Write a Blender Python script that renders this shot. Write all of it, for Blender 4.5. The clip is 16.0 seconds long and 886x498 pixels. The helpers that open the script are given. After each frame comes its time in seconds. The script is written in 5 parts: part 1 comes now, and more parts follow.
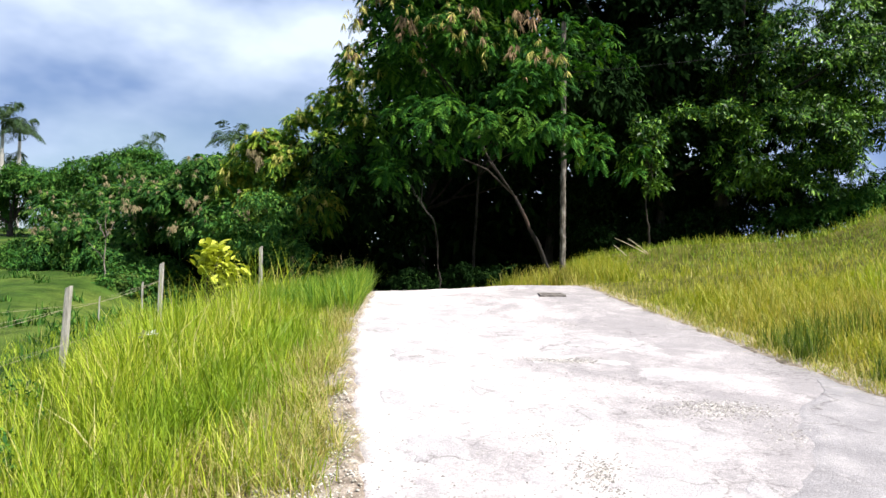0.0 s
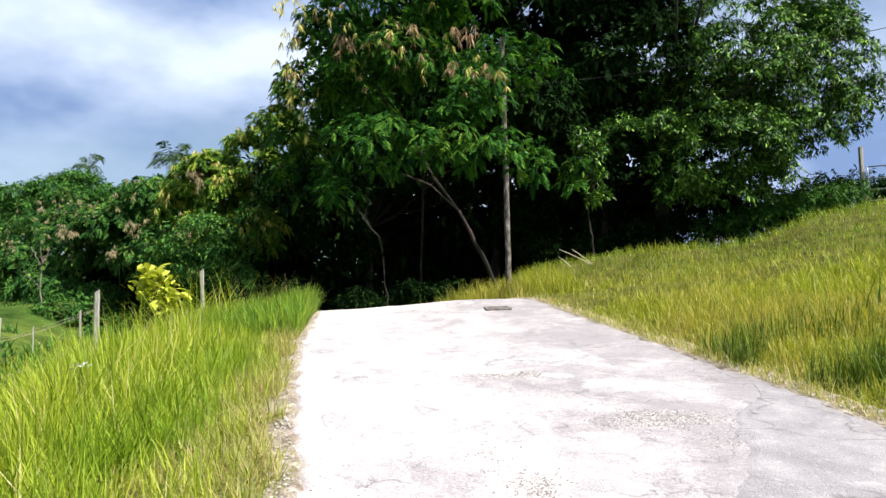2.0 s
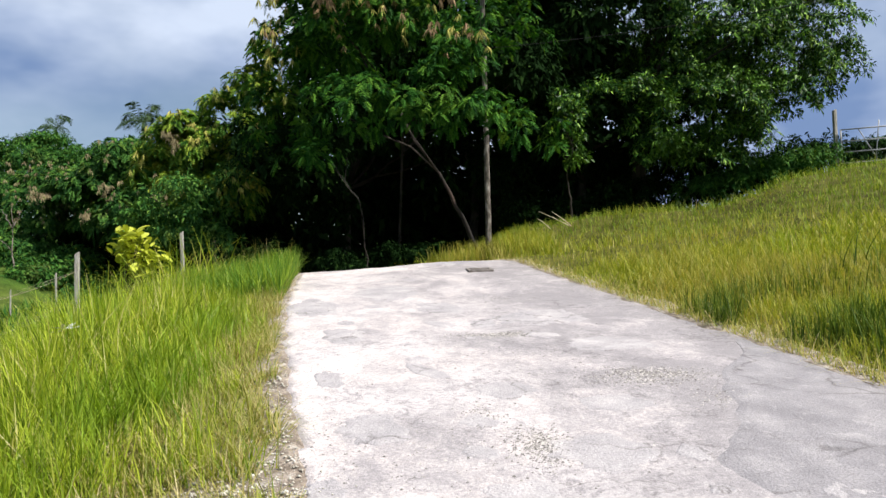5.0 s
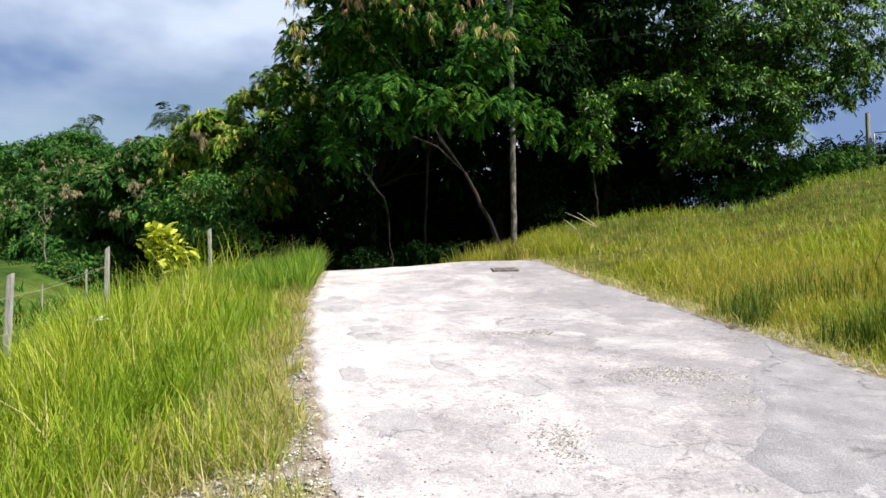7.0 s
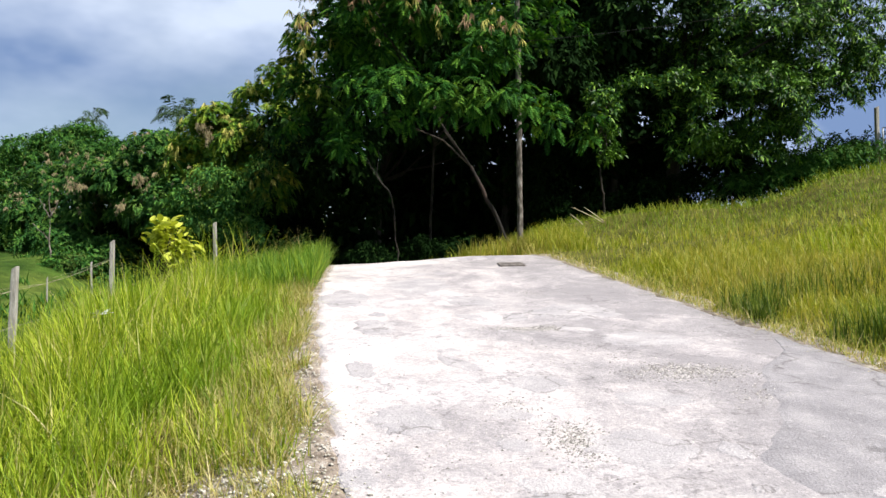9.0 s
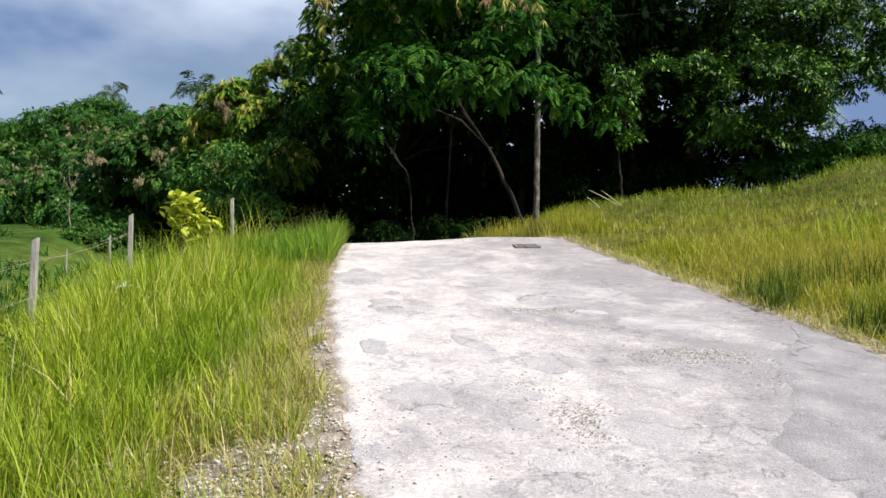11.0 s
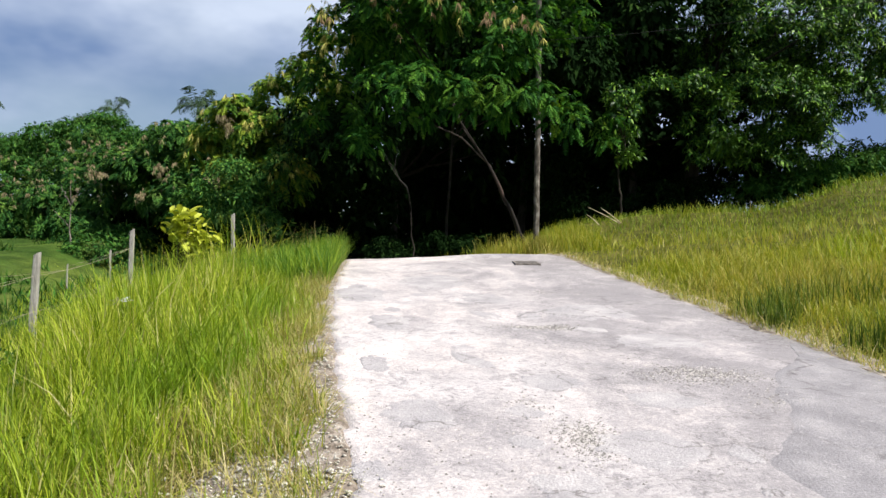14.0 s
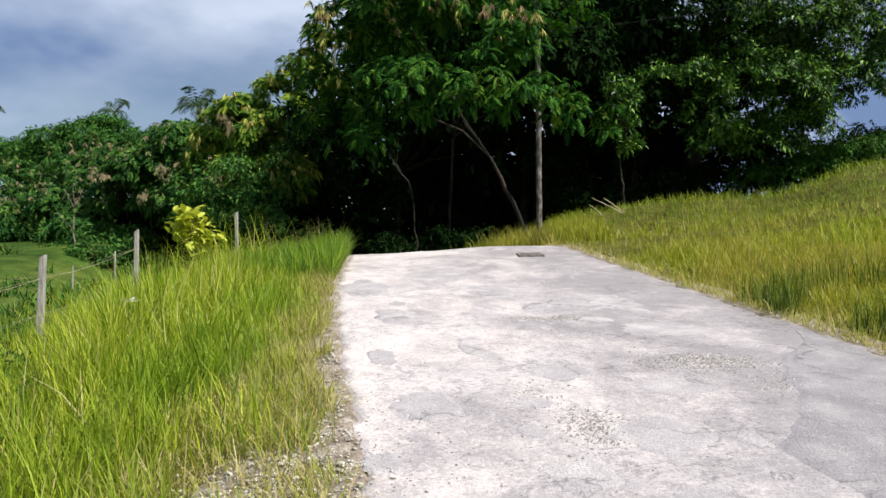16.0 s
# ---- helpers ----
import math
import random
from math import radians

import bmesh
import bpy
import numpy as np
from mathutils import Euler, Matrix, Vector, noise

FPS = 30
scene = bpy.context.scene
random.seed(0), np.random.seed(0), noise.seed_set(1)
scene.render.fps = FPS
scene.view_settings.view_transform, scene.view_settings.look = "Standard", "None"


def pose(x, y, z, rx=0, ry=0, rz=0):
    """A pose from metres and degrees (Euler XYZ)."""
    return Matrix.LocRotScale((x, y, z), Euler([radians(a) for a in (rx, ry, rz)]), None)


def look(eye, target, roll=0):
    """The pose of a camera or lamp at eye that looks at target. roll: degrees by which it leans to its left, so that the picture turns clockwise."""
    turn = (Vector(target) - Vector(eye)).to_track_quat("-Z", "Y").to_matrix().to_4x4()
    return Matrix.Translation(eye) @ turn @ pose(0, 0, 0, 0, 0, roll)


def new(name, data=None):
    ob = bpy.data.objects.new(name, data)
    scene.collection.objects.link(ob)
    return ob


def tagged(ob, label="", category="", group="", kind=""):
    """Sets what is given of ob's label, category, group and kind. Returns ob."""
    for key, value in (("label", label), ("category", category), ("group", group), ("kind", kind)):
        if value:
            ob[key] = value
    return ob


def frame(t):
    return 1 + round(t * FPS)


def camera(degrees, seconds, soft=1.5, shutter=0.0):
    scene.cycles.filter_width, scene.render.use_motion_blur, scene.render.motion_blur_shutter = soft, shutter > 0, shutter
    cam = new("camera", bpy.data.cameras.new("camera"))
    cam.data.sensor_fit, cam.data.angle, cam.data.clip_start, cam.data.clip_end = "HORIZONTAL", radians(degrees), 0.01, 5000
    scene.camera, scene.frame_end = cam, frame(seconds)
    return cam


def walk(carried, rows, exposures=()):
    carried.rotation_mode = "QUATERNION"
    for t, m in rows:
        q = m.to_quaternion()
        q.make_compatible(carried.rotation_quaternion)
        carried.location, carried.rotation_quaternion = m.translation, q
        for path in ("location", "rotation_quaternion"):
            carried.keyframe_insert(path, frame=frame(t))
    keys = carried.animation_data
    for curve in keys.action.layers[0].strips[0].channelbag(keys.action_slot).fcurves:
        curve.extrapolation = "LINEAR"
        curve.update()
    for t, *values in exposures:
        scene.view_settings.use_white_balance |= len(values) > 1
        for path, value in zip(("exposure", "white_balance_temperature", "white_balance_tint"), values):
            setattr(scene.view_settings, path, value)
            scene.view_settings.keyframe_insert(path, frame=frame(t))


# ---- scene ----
cam = camera(59.2, 16.0, soft=1.5)
PATH = [
    (0, (0.003, 0.011, 1.601), (0.008, 2.007, 1.728), 0.3),
    (0.5, (-0.004, 0.015, 1.623), (0.1, 2.008, 1.766), -0.7),
    (1, (-0.001, 0.013, 1.618), (0.134, 2.002, 1.78), -2.4),
    (1.5, (0.039, -0.005, 1.622), (0.173, 1.986, 1.756), -1.4),
    (2, (0.107, 0.032, 1.64), (0.24, 2.021, 1.802), -1.8),
    (2.5, (0.032, 0.046, 1.615), (0.167, 2.04, 1.702), -2.5),
    (3, (0.018, 0.033, 1.637), (0.233, 2.017, 1.772), -3.6),
    (3.5, (0.037, 0.03, 1.608), (0.379, 1.998, 1.703), -4.0),
    (4, (0.022, 0.014, 1.608), (0.588, 1.932, 1.631), -0.3),
    (4.5, (-0.045, 0.027, 1.623), (0.205, 2.011, 1.683), -2.6),
    (7, (-0.059, 0.031, 1.57), (0.075, 2.025, 1.642), -1.3),
    (7.5, (-0.035, 0.051, 1.579), (0.077, 2.046, 1.654), -1.3),
    (8, (-0.05, 0.03, 1.585), (0.079, 2.025, 1.653), -1.9),
    (8.5, (-0.063, 0.071, 1.576), (0.076, 2.065, 1.636), -1.1),
    (9, (-0.089, 0.114, 1.573), (0.034, 2.109, 1.631), -1.1),
    (11.5, (-0.089, 0.085, 1.562), (-0.019, 2.084, 1.566), 0.5),
    (12, (-0.089, 0.066, 1.565), (-0.02, 2.065, 1.591), 1.0),
    (12.5, (-0.093, 0.062, 1.566), (-0.012, 2.06, 1.602), 0.7),
    (13, (-0.117, 0.048, 1.571), (-0.03, 2.046, 1.606), 0.9),
    (13.5, (-0.108, 0.064, 1.573), (-0.014, 2.061, 1.62), 0.8),
    (14, (-0.101, 0.066, 1.573), (-0.017, 2.063, 1.623), 0.4),
    (14.5, (-0.089, 0.064, 1.57), (0.012, 2.061, 1.611), -0.1),
    (15, (-0.07, 0.074, 1.568), (0.075, 2.068, 1.612), -0.6),
    (15.5, (-0.104, 0.062, 1.566), (0.029, 2.058, 1.607), -0.5),
    (16, (-0.113, 0.051, 1.562), (-0.037, 2.049, 1.597), -0.9),
]
walk(cam, [(t, look(eye, target, roll)) for t, eye, target, roll in PATH],
     exposures=[(0, 1.04), (3.4, 1.06), (4.0, 0.63), (8.0, 0.77), (10.5, 0.66), (12, 0.53), (13, 0.58), (14, 0.60), (16, 0.53)])
SUN_AZ, SUN_EL = 120.0, 52.0   # degrees right of +y, above the horizon

# ---- world, sun ----
world = bpy.data.worlds.new("sky")
scene.world = world
world.use_nodes = True
wn, wl = world.node_tree.nodes, world.node_tree.links
wn.clear()
w_out = wn.new("ShaderNodeOutputWorld")
w_bg = wn.new("ShaderNodeBackground")
w_sky = wn.new("ShaderNodeTexSky")
w_sky.sky_type, w_sky.sun_disc = "NISHITA", False
w_sky.sun_elevation, w_sky.sun_rotation = radians(SUN_EL), radians(SUN_AZ)
w_sky.air_density, w_sky.dust_density = 1.0, 1.5
w_tc = wn.new("ShaderNodeTexCoord")
w_map = wn.new("ShaderNodeMapping")
w_map.inputs["Scale"].default_value = (1.0, 1.0, 1.9)
w_map.inputs["Location"].default_value = (3.3, 1.7, 0.25)
w_map.inputs["Rotation"].default_value = (0, 0, 0.32)
w_n1 = wn.new("ShaderNodeTexNoise")
w_n1.inputs["Scale"].default_value, w_n1.inputs["Detail"].default_value, w_n1.inputs["Roughness"].default_value = 1.7, 6.0, 0.5
w_n2 = wn.new("ShaderNodeTexNoise")
w_n2.inputs["Scale"].default_value, w_n2.inputs["Detail"].default_value = 2.6, 5.0
w_cov = wn.new("ShaderNodeValToRGB")
w_cov.color_ramp.elements[0].position, w_cov.color_ramp.elements[1].position = 0.40, 0.60
w_col = wn.new("ShaderNodeValToRGB")
w_col.color_ramp.elements[0].position, w_col.color_ramp.elements[0].color = 0.40, (1.9, 2.85, 5.0, 1)
w_col.color_ramp.elements[1].position, w_col.color_ramp.elements[1].color = 0.60, (6.4, 7.3, 9.0, 1)
w_mix = wn.new("ShaderNodeMixRGB")
wl.new(w_tc.outputs["Generated"], w_map.inputs["Vector"])
wl.new(w_map.outputs["Vector"], w_n1.inputs["Vector"])
wl.new(w_map.outputs["Vector"], w_n2.inputs["Vector"])
wl.new(w_n1.outputs["Fac"], w_cov.inputs["Fac"])
wl.new(w_n2.outputs["Fac"], w_col.inputs["Fac"])
wl.new(w_cov.outputs["Color"], w_mix.inputs["Fac"])
wl.new(w_sky.outputs["Color"], w_mix.inputs[1])
wl.new(w_col.outputs["Color"], w_mix.inputs[2])
wl.new(w_mix.outputs["Color"], w_bg.inputs["Color"])
w_bg.inputs["Strength"].default_value = 0.07
wl.new(w_bg.outputs["Background"], w_out.inputs["Surface"])

sun = new("sun", bpy.data.lights.new("sun", "SUN"))
sun.data.energy, sun.data.angle, sun.data.color = 5.0, radians(0.6), (1.0, 0.955, 0.885)
sd = Vector((math.sin(radians(SUN_AZ)) * math.cos(radians(SUN_EL)), math.cos(radians(SUN_AZ)) * math.cos(radians(SUN_EL)), math.sin(radians(SUN_EL))))
sun.matrix_world = look(sd * 60, (0, 0, 0))


# ---- materials ----
def material(name):
    m = bpy.data.materials.new(name)
    m.use_nodes = True
    t = m.node_tree
    return m, t.nodes, t.links, t.nodes["Principled BSDF"]


def ramp(nodes, stops):
    r = nodes.new("ShaderNodeValToRGB")
    e = r.color_ramp.elements
    while len(e) < len(stops):
        e.new(0.5)
    for el, (p, c) in zip(e, stops):
        el.position, el.color = p, (*c, 1)
    return r


def noise_tex(nodes, links, scale, detail=4.0, rough=0.55, space="Object"):
    tc = nodes.new("ShaderNodeTexCoord")
    n = nodes.new("ShaderNodeTexNoise")
    n.inputs["Scale"].default_value, n.inputs["Detail"].default_value, n.inputs["Roughness"].default_value = scale, detail, rough
    links.new(tc.outputs[space], n.inputs["Vector"])
    return n


def mixed(nodes, links, fac, a, b, mode="MIX"):
    m = nodes.new("ShaderNodeMixRGB")
    m.blend_type = mode
    for key, v in ((0, fac), (1, a), (2, b)):
        if isinstance(v, (int, float)):
            m.inputs[key].default_value = v
        elif isinstance(v, tuple):
            m.inputs[key].default_value = (*v, 1)
        else:
            links.new(v, m.inputs[key])
    return m.outputs["Color"]


def leaf_material(name, stops, patch_color=None, patch_scale=0.6, patch=(0.55, 0.68), through_light=0.16, gloss=0.6, shine=0.12):
    """Leaves: a colour for each leaf, larger drifts of a second colour, light through the blade."""
    m, nd, ln, b = material(name)
    geo = nd.new("ShaderNodeNewGeometry")
    r = ramp(nd, stops)
    ln.new(geo.outputs["Random Per Island"], r.inputs["Fac"])
    col = r.outputs["Color"]
    if patch_color:
        n = noise_tex(nd, ln, patch_scale, 3.0)
        f = ramp(nd, [(patch[0], (0, 0, 0)), (patch[1], (1, 1, 1))])
        ln.new(n.outputs["Fac"], f.inputs["Fac"])
        half = mixed(nd, ln, geo.outputs["Random Per Island"], (0, 0, 0), f.outputs["Color"])
        col = mixed(nd, ln, half, col, patch_color)
    ln.new(col, b.inputs["Base Color"])
    b.inputs["Roughness"].default_value = gloss
    b.inputs["Specular IOR Level"].default_value = shine
    tr = nd.new("ShaderNodeBsdfTranslucent")
    warm = mixed(nd, ln, 1.0, col, (1.0, 1.0, 0.45), "MULTIPLY")
    ln.new(warm, tr.inputs["Color"])
    mx = nd.new("ShaderNodeMixShader")
    mx.inputs["Fac"].default_value = through_light
    ln.new(b.outputs["BSDF"], mx.inputs[1])
    ln.new(tr.outputs["BSDF"], mx.inputs[2])
    ln.new(mx.outputs["Shader"], nd["Material Output"].inputs["Surface"])
    return m


def rough_material(name, c0, c1, scale, rough=0.85, bump=0.3, bump_scale=40.0, stretch=None, c2=None, metal=0.0):
    m, nd, ln, b = material(name)
    tc = nd.new("ShaderNodeTexCoord")
    mp = nd.new("ShaderNodeMapping")
    if stretch:
        mp.inputs["Scale"].default_value = stretch
    ln.new(tc.outputs["Object"], mp.inputs["Vector"])
    n1, n2 = nd.new("ShaderNodeTexNoise"), nd.new("ShaderNodeTexNoise")
    n1.inputs["Scale"].default_value, n1.inputs["Detail"].default_value = scale, 6.0
    n2.inputs["Scale"].default_value, n2.inputs["Detail"].default_value = bump_scale, 5.0
    ln.new(mp.outputs["Vector"], n1.inputs["Vector"])
    ln.new(mp.outputs["Vector"], n2.inputs["Vector"])
    r = ramp(nd, [(0.36, c0), (0.62, c1)] if c2 is None else [(0.34, c0), (0.52, c1), (0.68, c2)])
    ln.new(n1.outputs["Fac"], r.inputs["Fac"])
    fine = ramp(nd, [(0.3, (0.72, 0.72, 0.72)), (0.65, (1.1, 1.1, 1.1))])
    ln.new(n2.outputs["Fac"], fine.inputs["Fac"])
    ln.new(mixed(nd, ln, 1.0, r.outputs["Color"], fine.outputs["Color"], "MULTIPLY"), b.inputs["Base Color"])
    b.inputs["Roughness"].default_value, b.inputs["Metallic"].default_value = rough, metal
    bp = nd.new("ShaderNodeBump")
    bp.inputs["Strength"].default_value, bp.inputs["Distance"].default_value = bump, 0.02
    ln.new(n2.outputs["Fac"], bp.inputs["Height"])
    ln.new(bp.outputs["Normal"], b.inputs["Normal"])
    return m


def road_material():
    """Worn pale road: crushed white limestone showing through thin grey asphalt."""
    m, nd, ln, b = material("worn_road")
    tc = nd.new("ShaderNodeTexCoord")
    mp = nd.new("ShaderNodeMapping")
    mp.inputs["Scale"].default_value = (1.0, 0.8, 1.0)
    mp.inputs["Rotation"].default_value = (0, 0, 0.25)
    ln.new(tc.outputs["Object"], mp.inputs["Vector"])

    def noise_on(scale, detail, rough, along=True, twist=0.0):
        n = nd.new("ShaderNodeTexNoise")
        n.inputs["Scale"].default_value, n.inputs["Detail"].default_value, n.inputs["Roughness"].default_value = scale, detail, rough
        n.inputs["Distortion"].default_value = twist
        ln.new(mp.outputs["Vector"] if along else tc.outputs["Object"], n.inputs["Vector"])
        return n.outputs["Fac"]

    def calc(op, a, c, d=None):
        q = nd.new("ShaderNodeMath")
        q.operation = op
        for k, v in enumerate((a, c, d)):
            if v is None:
                continue
            if isinstance(v, (int, float)):
                q.inputs[k].default_value = v
            else:
                ln.new(v, q.inputs[k])
        return q.outputs["Value"]
    big, mid = noise_on(1.1, 5.0, 0.55, twist=0.8), noise_on(4.5, 9.0, 0.7, twist=0.5)
    speck, grit = noise_on(36.0, 4.0, 0.65, False), noise_on(85.0, 4.0, 0.7, False)
    sep = nd.new("ShaderNodeSeparateXYZ")
    ln.new(tc.outputs["Object"], sep.inputs["Vector"])
    # the thin asphalt coat is worn through along the middle and the lower side
    coat = nd.new("ShaderNodeMapRange")
    for key, v in zip(("From Min", "From Max", "To Min", "To Max"), (-1.3, 3.4, 0.085, -0.12)):
        coat.inputs[key].default_value = v
    ln.new(sep.outputs["X"], coat.inputs["Value"])
    f = calc("MULTIPLY_ADD", mid, 0.45, calc("MULTIPLY_ADD", big, 0.5, coat.outputs["Result"]))
    f = calc("MULTIPLY_ADD", speck, 0.42, calc("ADD", f, -0.228))
    base = ramp(nd, [(0.32, (0.255, 0.238, 0.246)), (0.42, (0.335, 0.312, 0.318)), (0.475, (0.41, 0.379, 0.38)), (0.53, (0.49, 0.449, 0.444)), (0.63, (0.615, 0.553, 0.54))])
    ln.new(f, base.inputs["Fac"])
    g = ramp(nd, [(0.30, (0.55, 0.54, 0.53)), (0.5, (0.95, 0.95, 0.95)), (0.72, (1.2, 1.19, 1.18))])
    ln.new(grit, g.inputs["Fac"])
    col = mixed(nd, ln, 0.7, base.outputs["Color"], g.outputs["Color"], "MULTIPLY")
    # coarse chips where the coat is gone
    chip = nd.new("ShaderNodeTexVoronoi")
    chip.inputs["Scale"].default_value = 38.0
    ln.new(tc.outputs["Object"], chip.inputs["Vector"])
    tone = ramp(nd, [(0.0, (0.62, 0.60, 0.58)), (0.35, (0.95, 0.94, 0.93)), (1.0, (1.12, 1.11, 1.10))])
    ln.new(chip.outputs["Color"], tone.inputs["Fac"])
    worn = nd.new("ShaderNodeMapRange")
    for key, v in zip(("From Min", "From Max", "To Min", "To Max"), (0.44, 0.52, 0.1, 0.75)):
        worn.inputs[key].default_value = v
    ln.new(f, worn.inputs["Value"])
    col = mixed(nd, ln, worn.outputs["Result"], col, mixed(nd, ln, 1.0, col, tone.outputs["Color"], "MULTIPLY"))
    # broken white crusts of crushed stone
    vein = noise_on(4.6, 9.0, 0.78, False, 0.5)
    ridge = calc("ABSOLUTE", calc("SUBTRACT", vein, 0.5), 0.0)
    crust = ramp(nd, [(0.0, (1, 1, 1)), (0.02, (0.7, 0.7, 0.7)), (0.07, (0, 0, 0))])
    ln.new(ridge, crust.inputs["Fac"])
    patchy = ramp(nd, [(0.42, (0, 0, 0)), (0.6, (0.6, 0.6, 0.6))])
    ln.new(noise_on(0.8, 3.0, 0.5, False), patchy.inputs["Fac"])
    lower = nd.new("ShaderNodeMapRange")
    for key, v in zip(("From Min", "From Max", "To Min", "To Max"), (0.8, 1.9, 1.0, 0.15)):
        lower.inputs[key].default_value = v
    ln.new(sep.outputs["X"], lower.inputs["Value"])
    much = calc("MULTIPLY", calc("MULTIPLY", crust.outputs["Color"], patchy.outputs["Color"]), lower.outputs["Result"])
    col = mixed(nd, ln, much, col, (0.66, 0.615, 0.605))
    # hair cracks in what is left of the coat
    vor = nd.new("ShaderNodeTexVoronoi")
    vor.feature = "DISTANCE_TO_EDGE"
    vor.inputs["Scale"].default_value = 0.85
    warp = nd.new("ShaderNodeVectorMath")
    warp.operation = "ADD"
    wob = nd.new("ShaderNodeTexNoise")
    wob.inputs["Scale"].default_value, wob.inputs["Detail"].default_value = 3.0, 5.0
    ln.new(tc.outputs["Object"], wob.inputs["Vector"])
    ln.new(tc.outputs["Object"], warp.inputs[0])
    ln.new(wob.outputs["Color"], warp.inputs[1])
    ln.new(warp.outputs["Vector"], vor.inputs["Vector"])
    crack = ramp(nd, [(0.0, (0.45, 0.44, 0.43)), (0.018, (1, 1, 1))])
    ln.new(vor.outputs["Distance"], crack.inputs["Fac"])
    whole = nd.new("ShaderNodeMapRange")
    for key, v in zip(("From Min", "From Max", "To Min", "To Max"), (0.38, 0.45, 0.6, 0.0)):
        whole.inputs[key].default_value = v
    ln.new(f, whole.inputs["Value"])
    col = mixed(nd, ln, whole.outputs["Result"], col, mixed(nd, ln, 1.0, col, crack.outputs["Color"], "MULTIPLY"))
    ln.new(col, b.inputs["Base Color"])
    b.inputs["Roughness"].default_value = 0.8
    b.inputs["Specular IOR Level"].default_value = 0.3
    h = calc("MULTIPLY_ADD", grit, 0.5, speck)
    bp = nd.new("ShaderNodeBump")
    bp.inputs["Strength"].default_value, bp.inputs["Distance"].default_value = 0.6, 0.015
    ln.new(h, bp.inputs["Height"])
    ln.new(bp.outputs["Normal"], b.inputs["Normal"])
    return m


def asphalt_material(name, c0, c1, c2, crack_scale, dusty=0.8):
    """Old grey asphalt, bleached, with gritty grain and a net of fine cracks."""
    m = rough_material(name, c0, c1, 3.0, 0.85, 0.6, 70.0, c2=c2)
    nd, ln = m.node_tree.nodes, m.node_tree.links
    b = nd["Principled BSDF"]
    plain = b.inputs["Base Color"].links[0].from_socket
    tc, wob, warp, vor = nd.new("ShaderNodeTexCoord"), nd.new("ShaderNodeTexNoise"), nd.new("ShaderNodeVectorMath"), nd.new("ShaderNodeTexVoronoi")
    wob.inputs["Scale"].default_value, wob.inputs["Detail"].default_value = 2.4, 6.0
    warp.operation, vor.feature = "MULTIPLY_ADD", "DISTANCE_TO_EDGE"
    warp.inputs[1].default_value = (0.9, 0.9, 0.9)
    vor.inputs["Scale"].default_value = crack_scale
    ln.new(tc.outputs["Object"], wob.inputs["Vector"])
    ln.new(wob.outputs["Color"], warp.inputs[0])
    ln.new(tc.outputs["Object"], warp.inputs[2])
    ln.new(warp.outputs["Vector"], vor.inputs["Vector"])
    line = ramp(nd, [(0.0, (0.42, 0.40, 0.39)), (0.012, (0.75, 0.74, 0.73)), (0.035, (1, 1, 1))])
    ln.new(vor.outputs["Distance"], line.inputs["Fac"])
    where = noise_tex(nd, ln, 1.3, 3.0)
    some = ramp(nd, [(0.42, (0.05, 0.05, 0.05)), (0.58, (1, 1, 1))])
    ln.new(where.outputs["Fac"], some.inputs["Fac"])
    cracked = mixed(nd, ln, some.outputs["Color"], plain, mixed(nd, ln, 1.0, plain, line.outputs["Color"], "MULTIPLY"))
    # white dust of crushed stone
    dust, much = noise_tex(nd, ln, 9.0, 8.0, 0.75), ramp(nd, [(0.56, (0, 0, 0)), (0.66, (dusty, dusty, dusty))])
    ln.new(dust.outputs["Fac"], much.inputs["Fac"])
    ln.new(mixed(nd, ln, much.outputs["Color"], cracked, (0.46, 0.435, 0.43)), b.inputs["Base Color"])
    return m


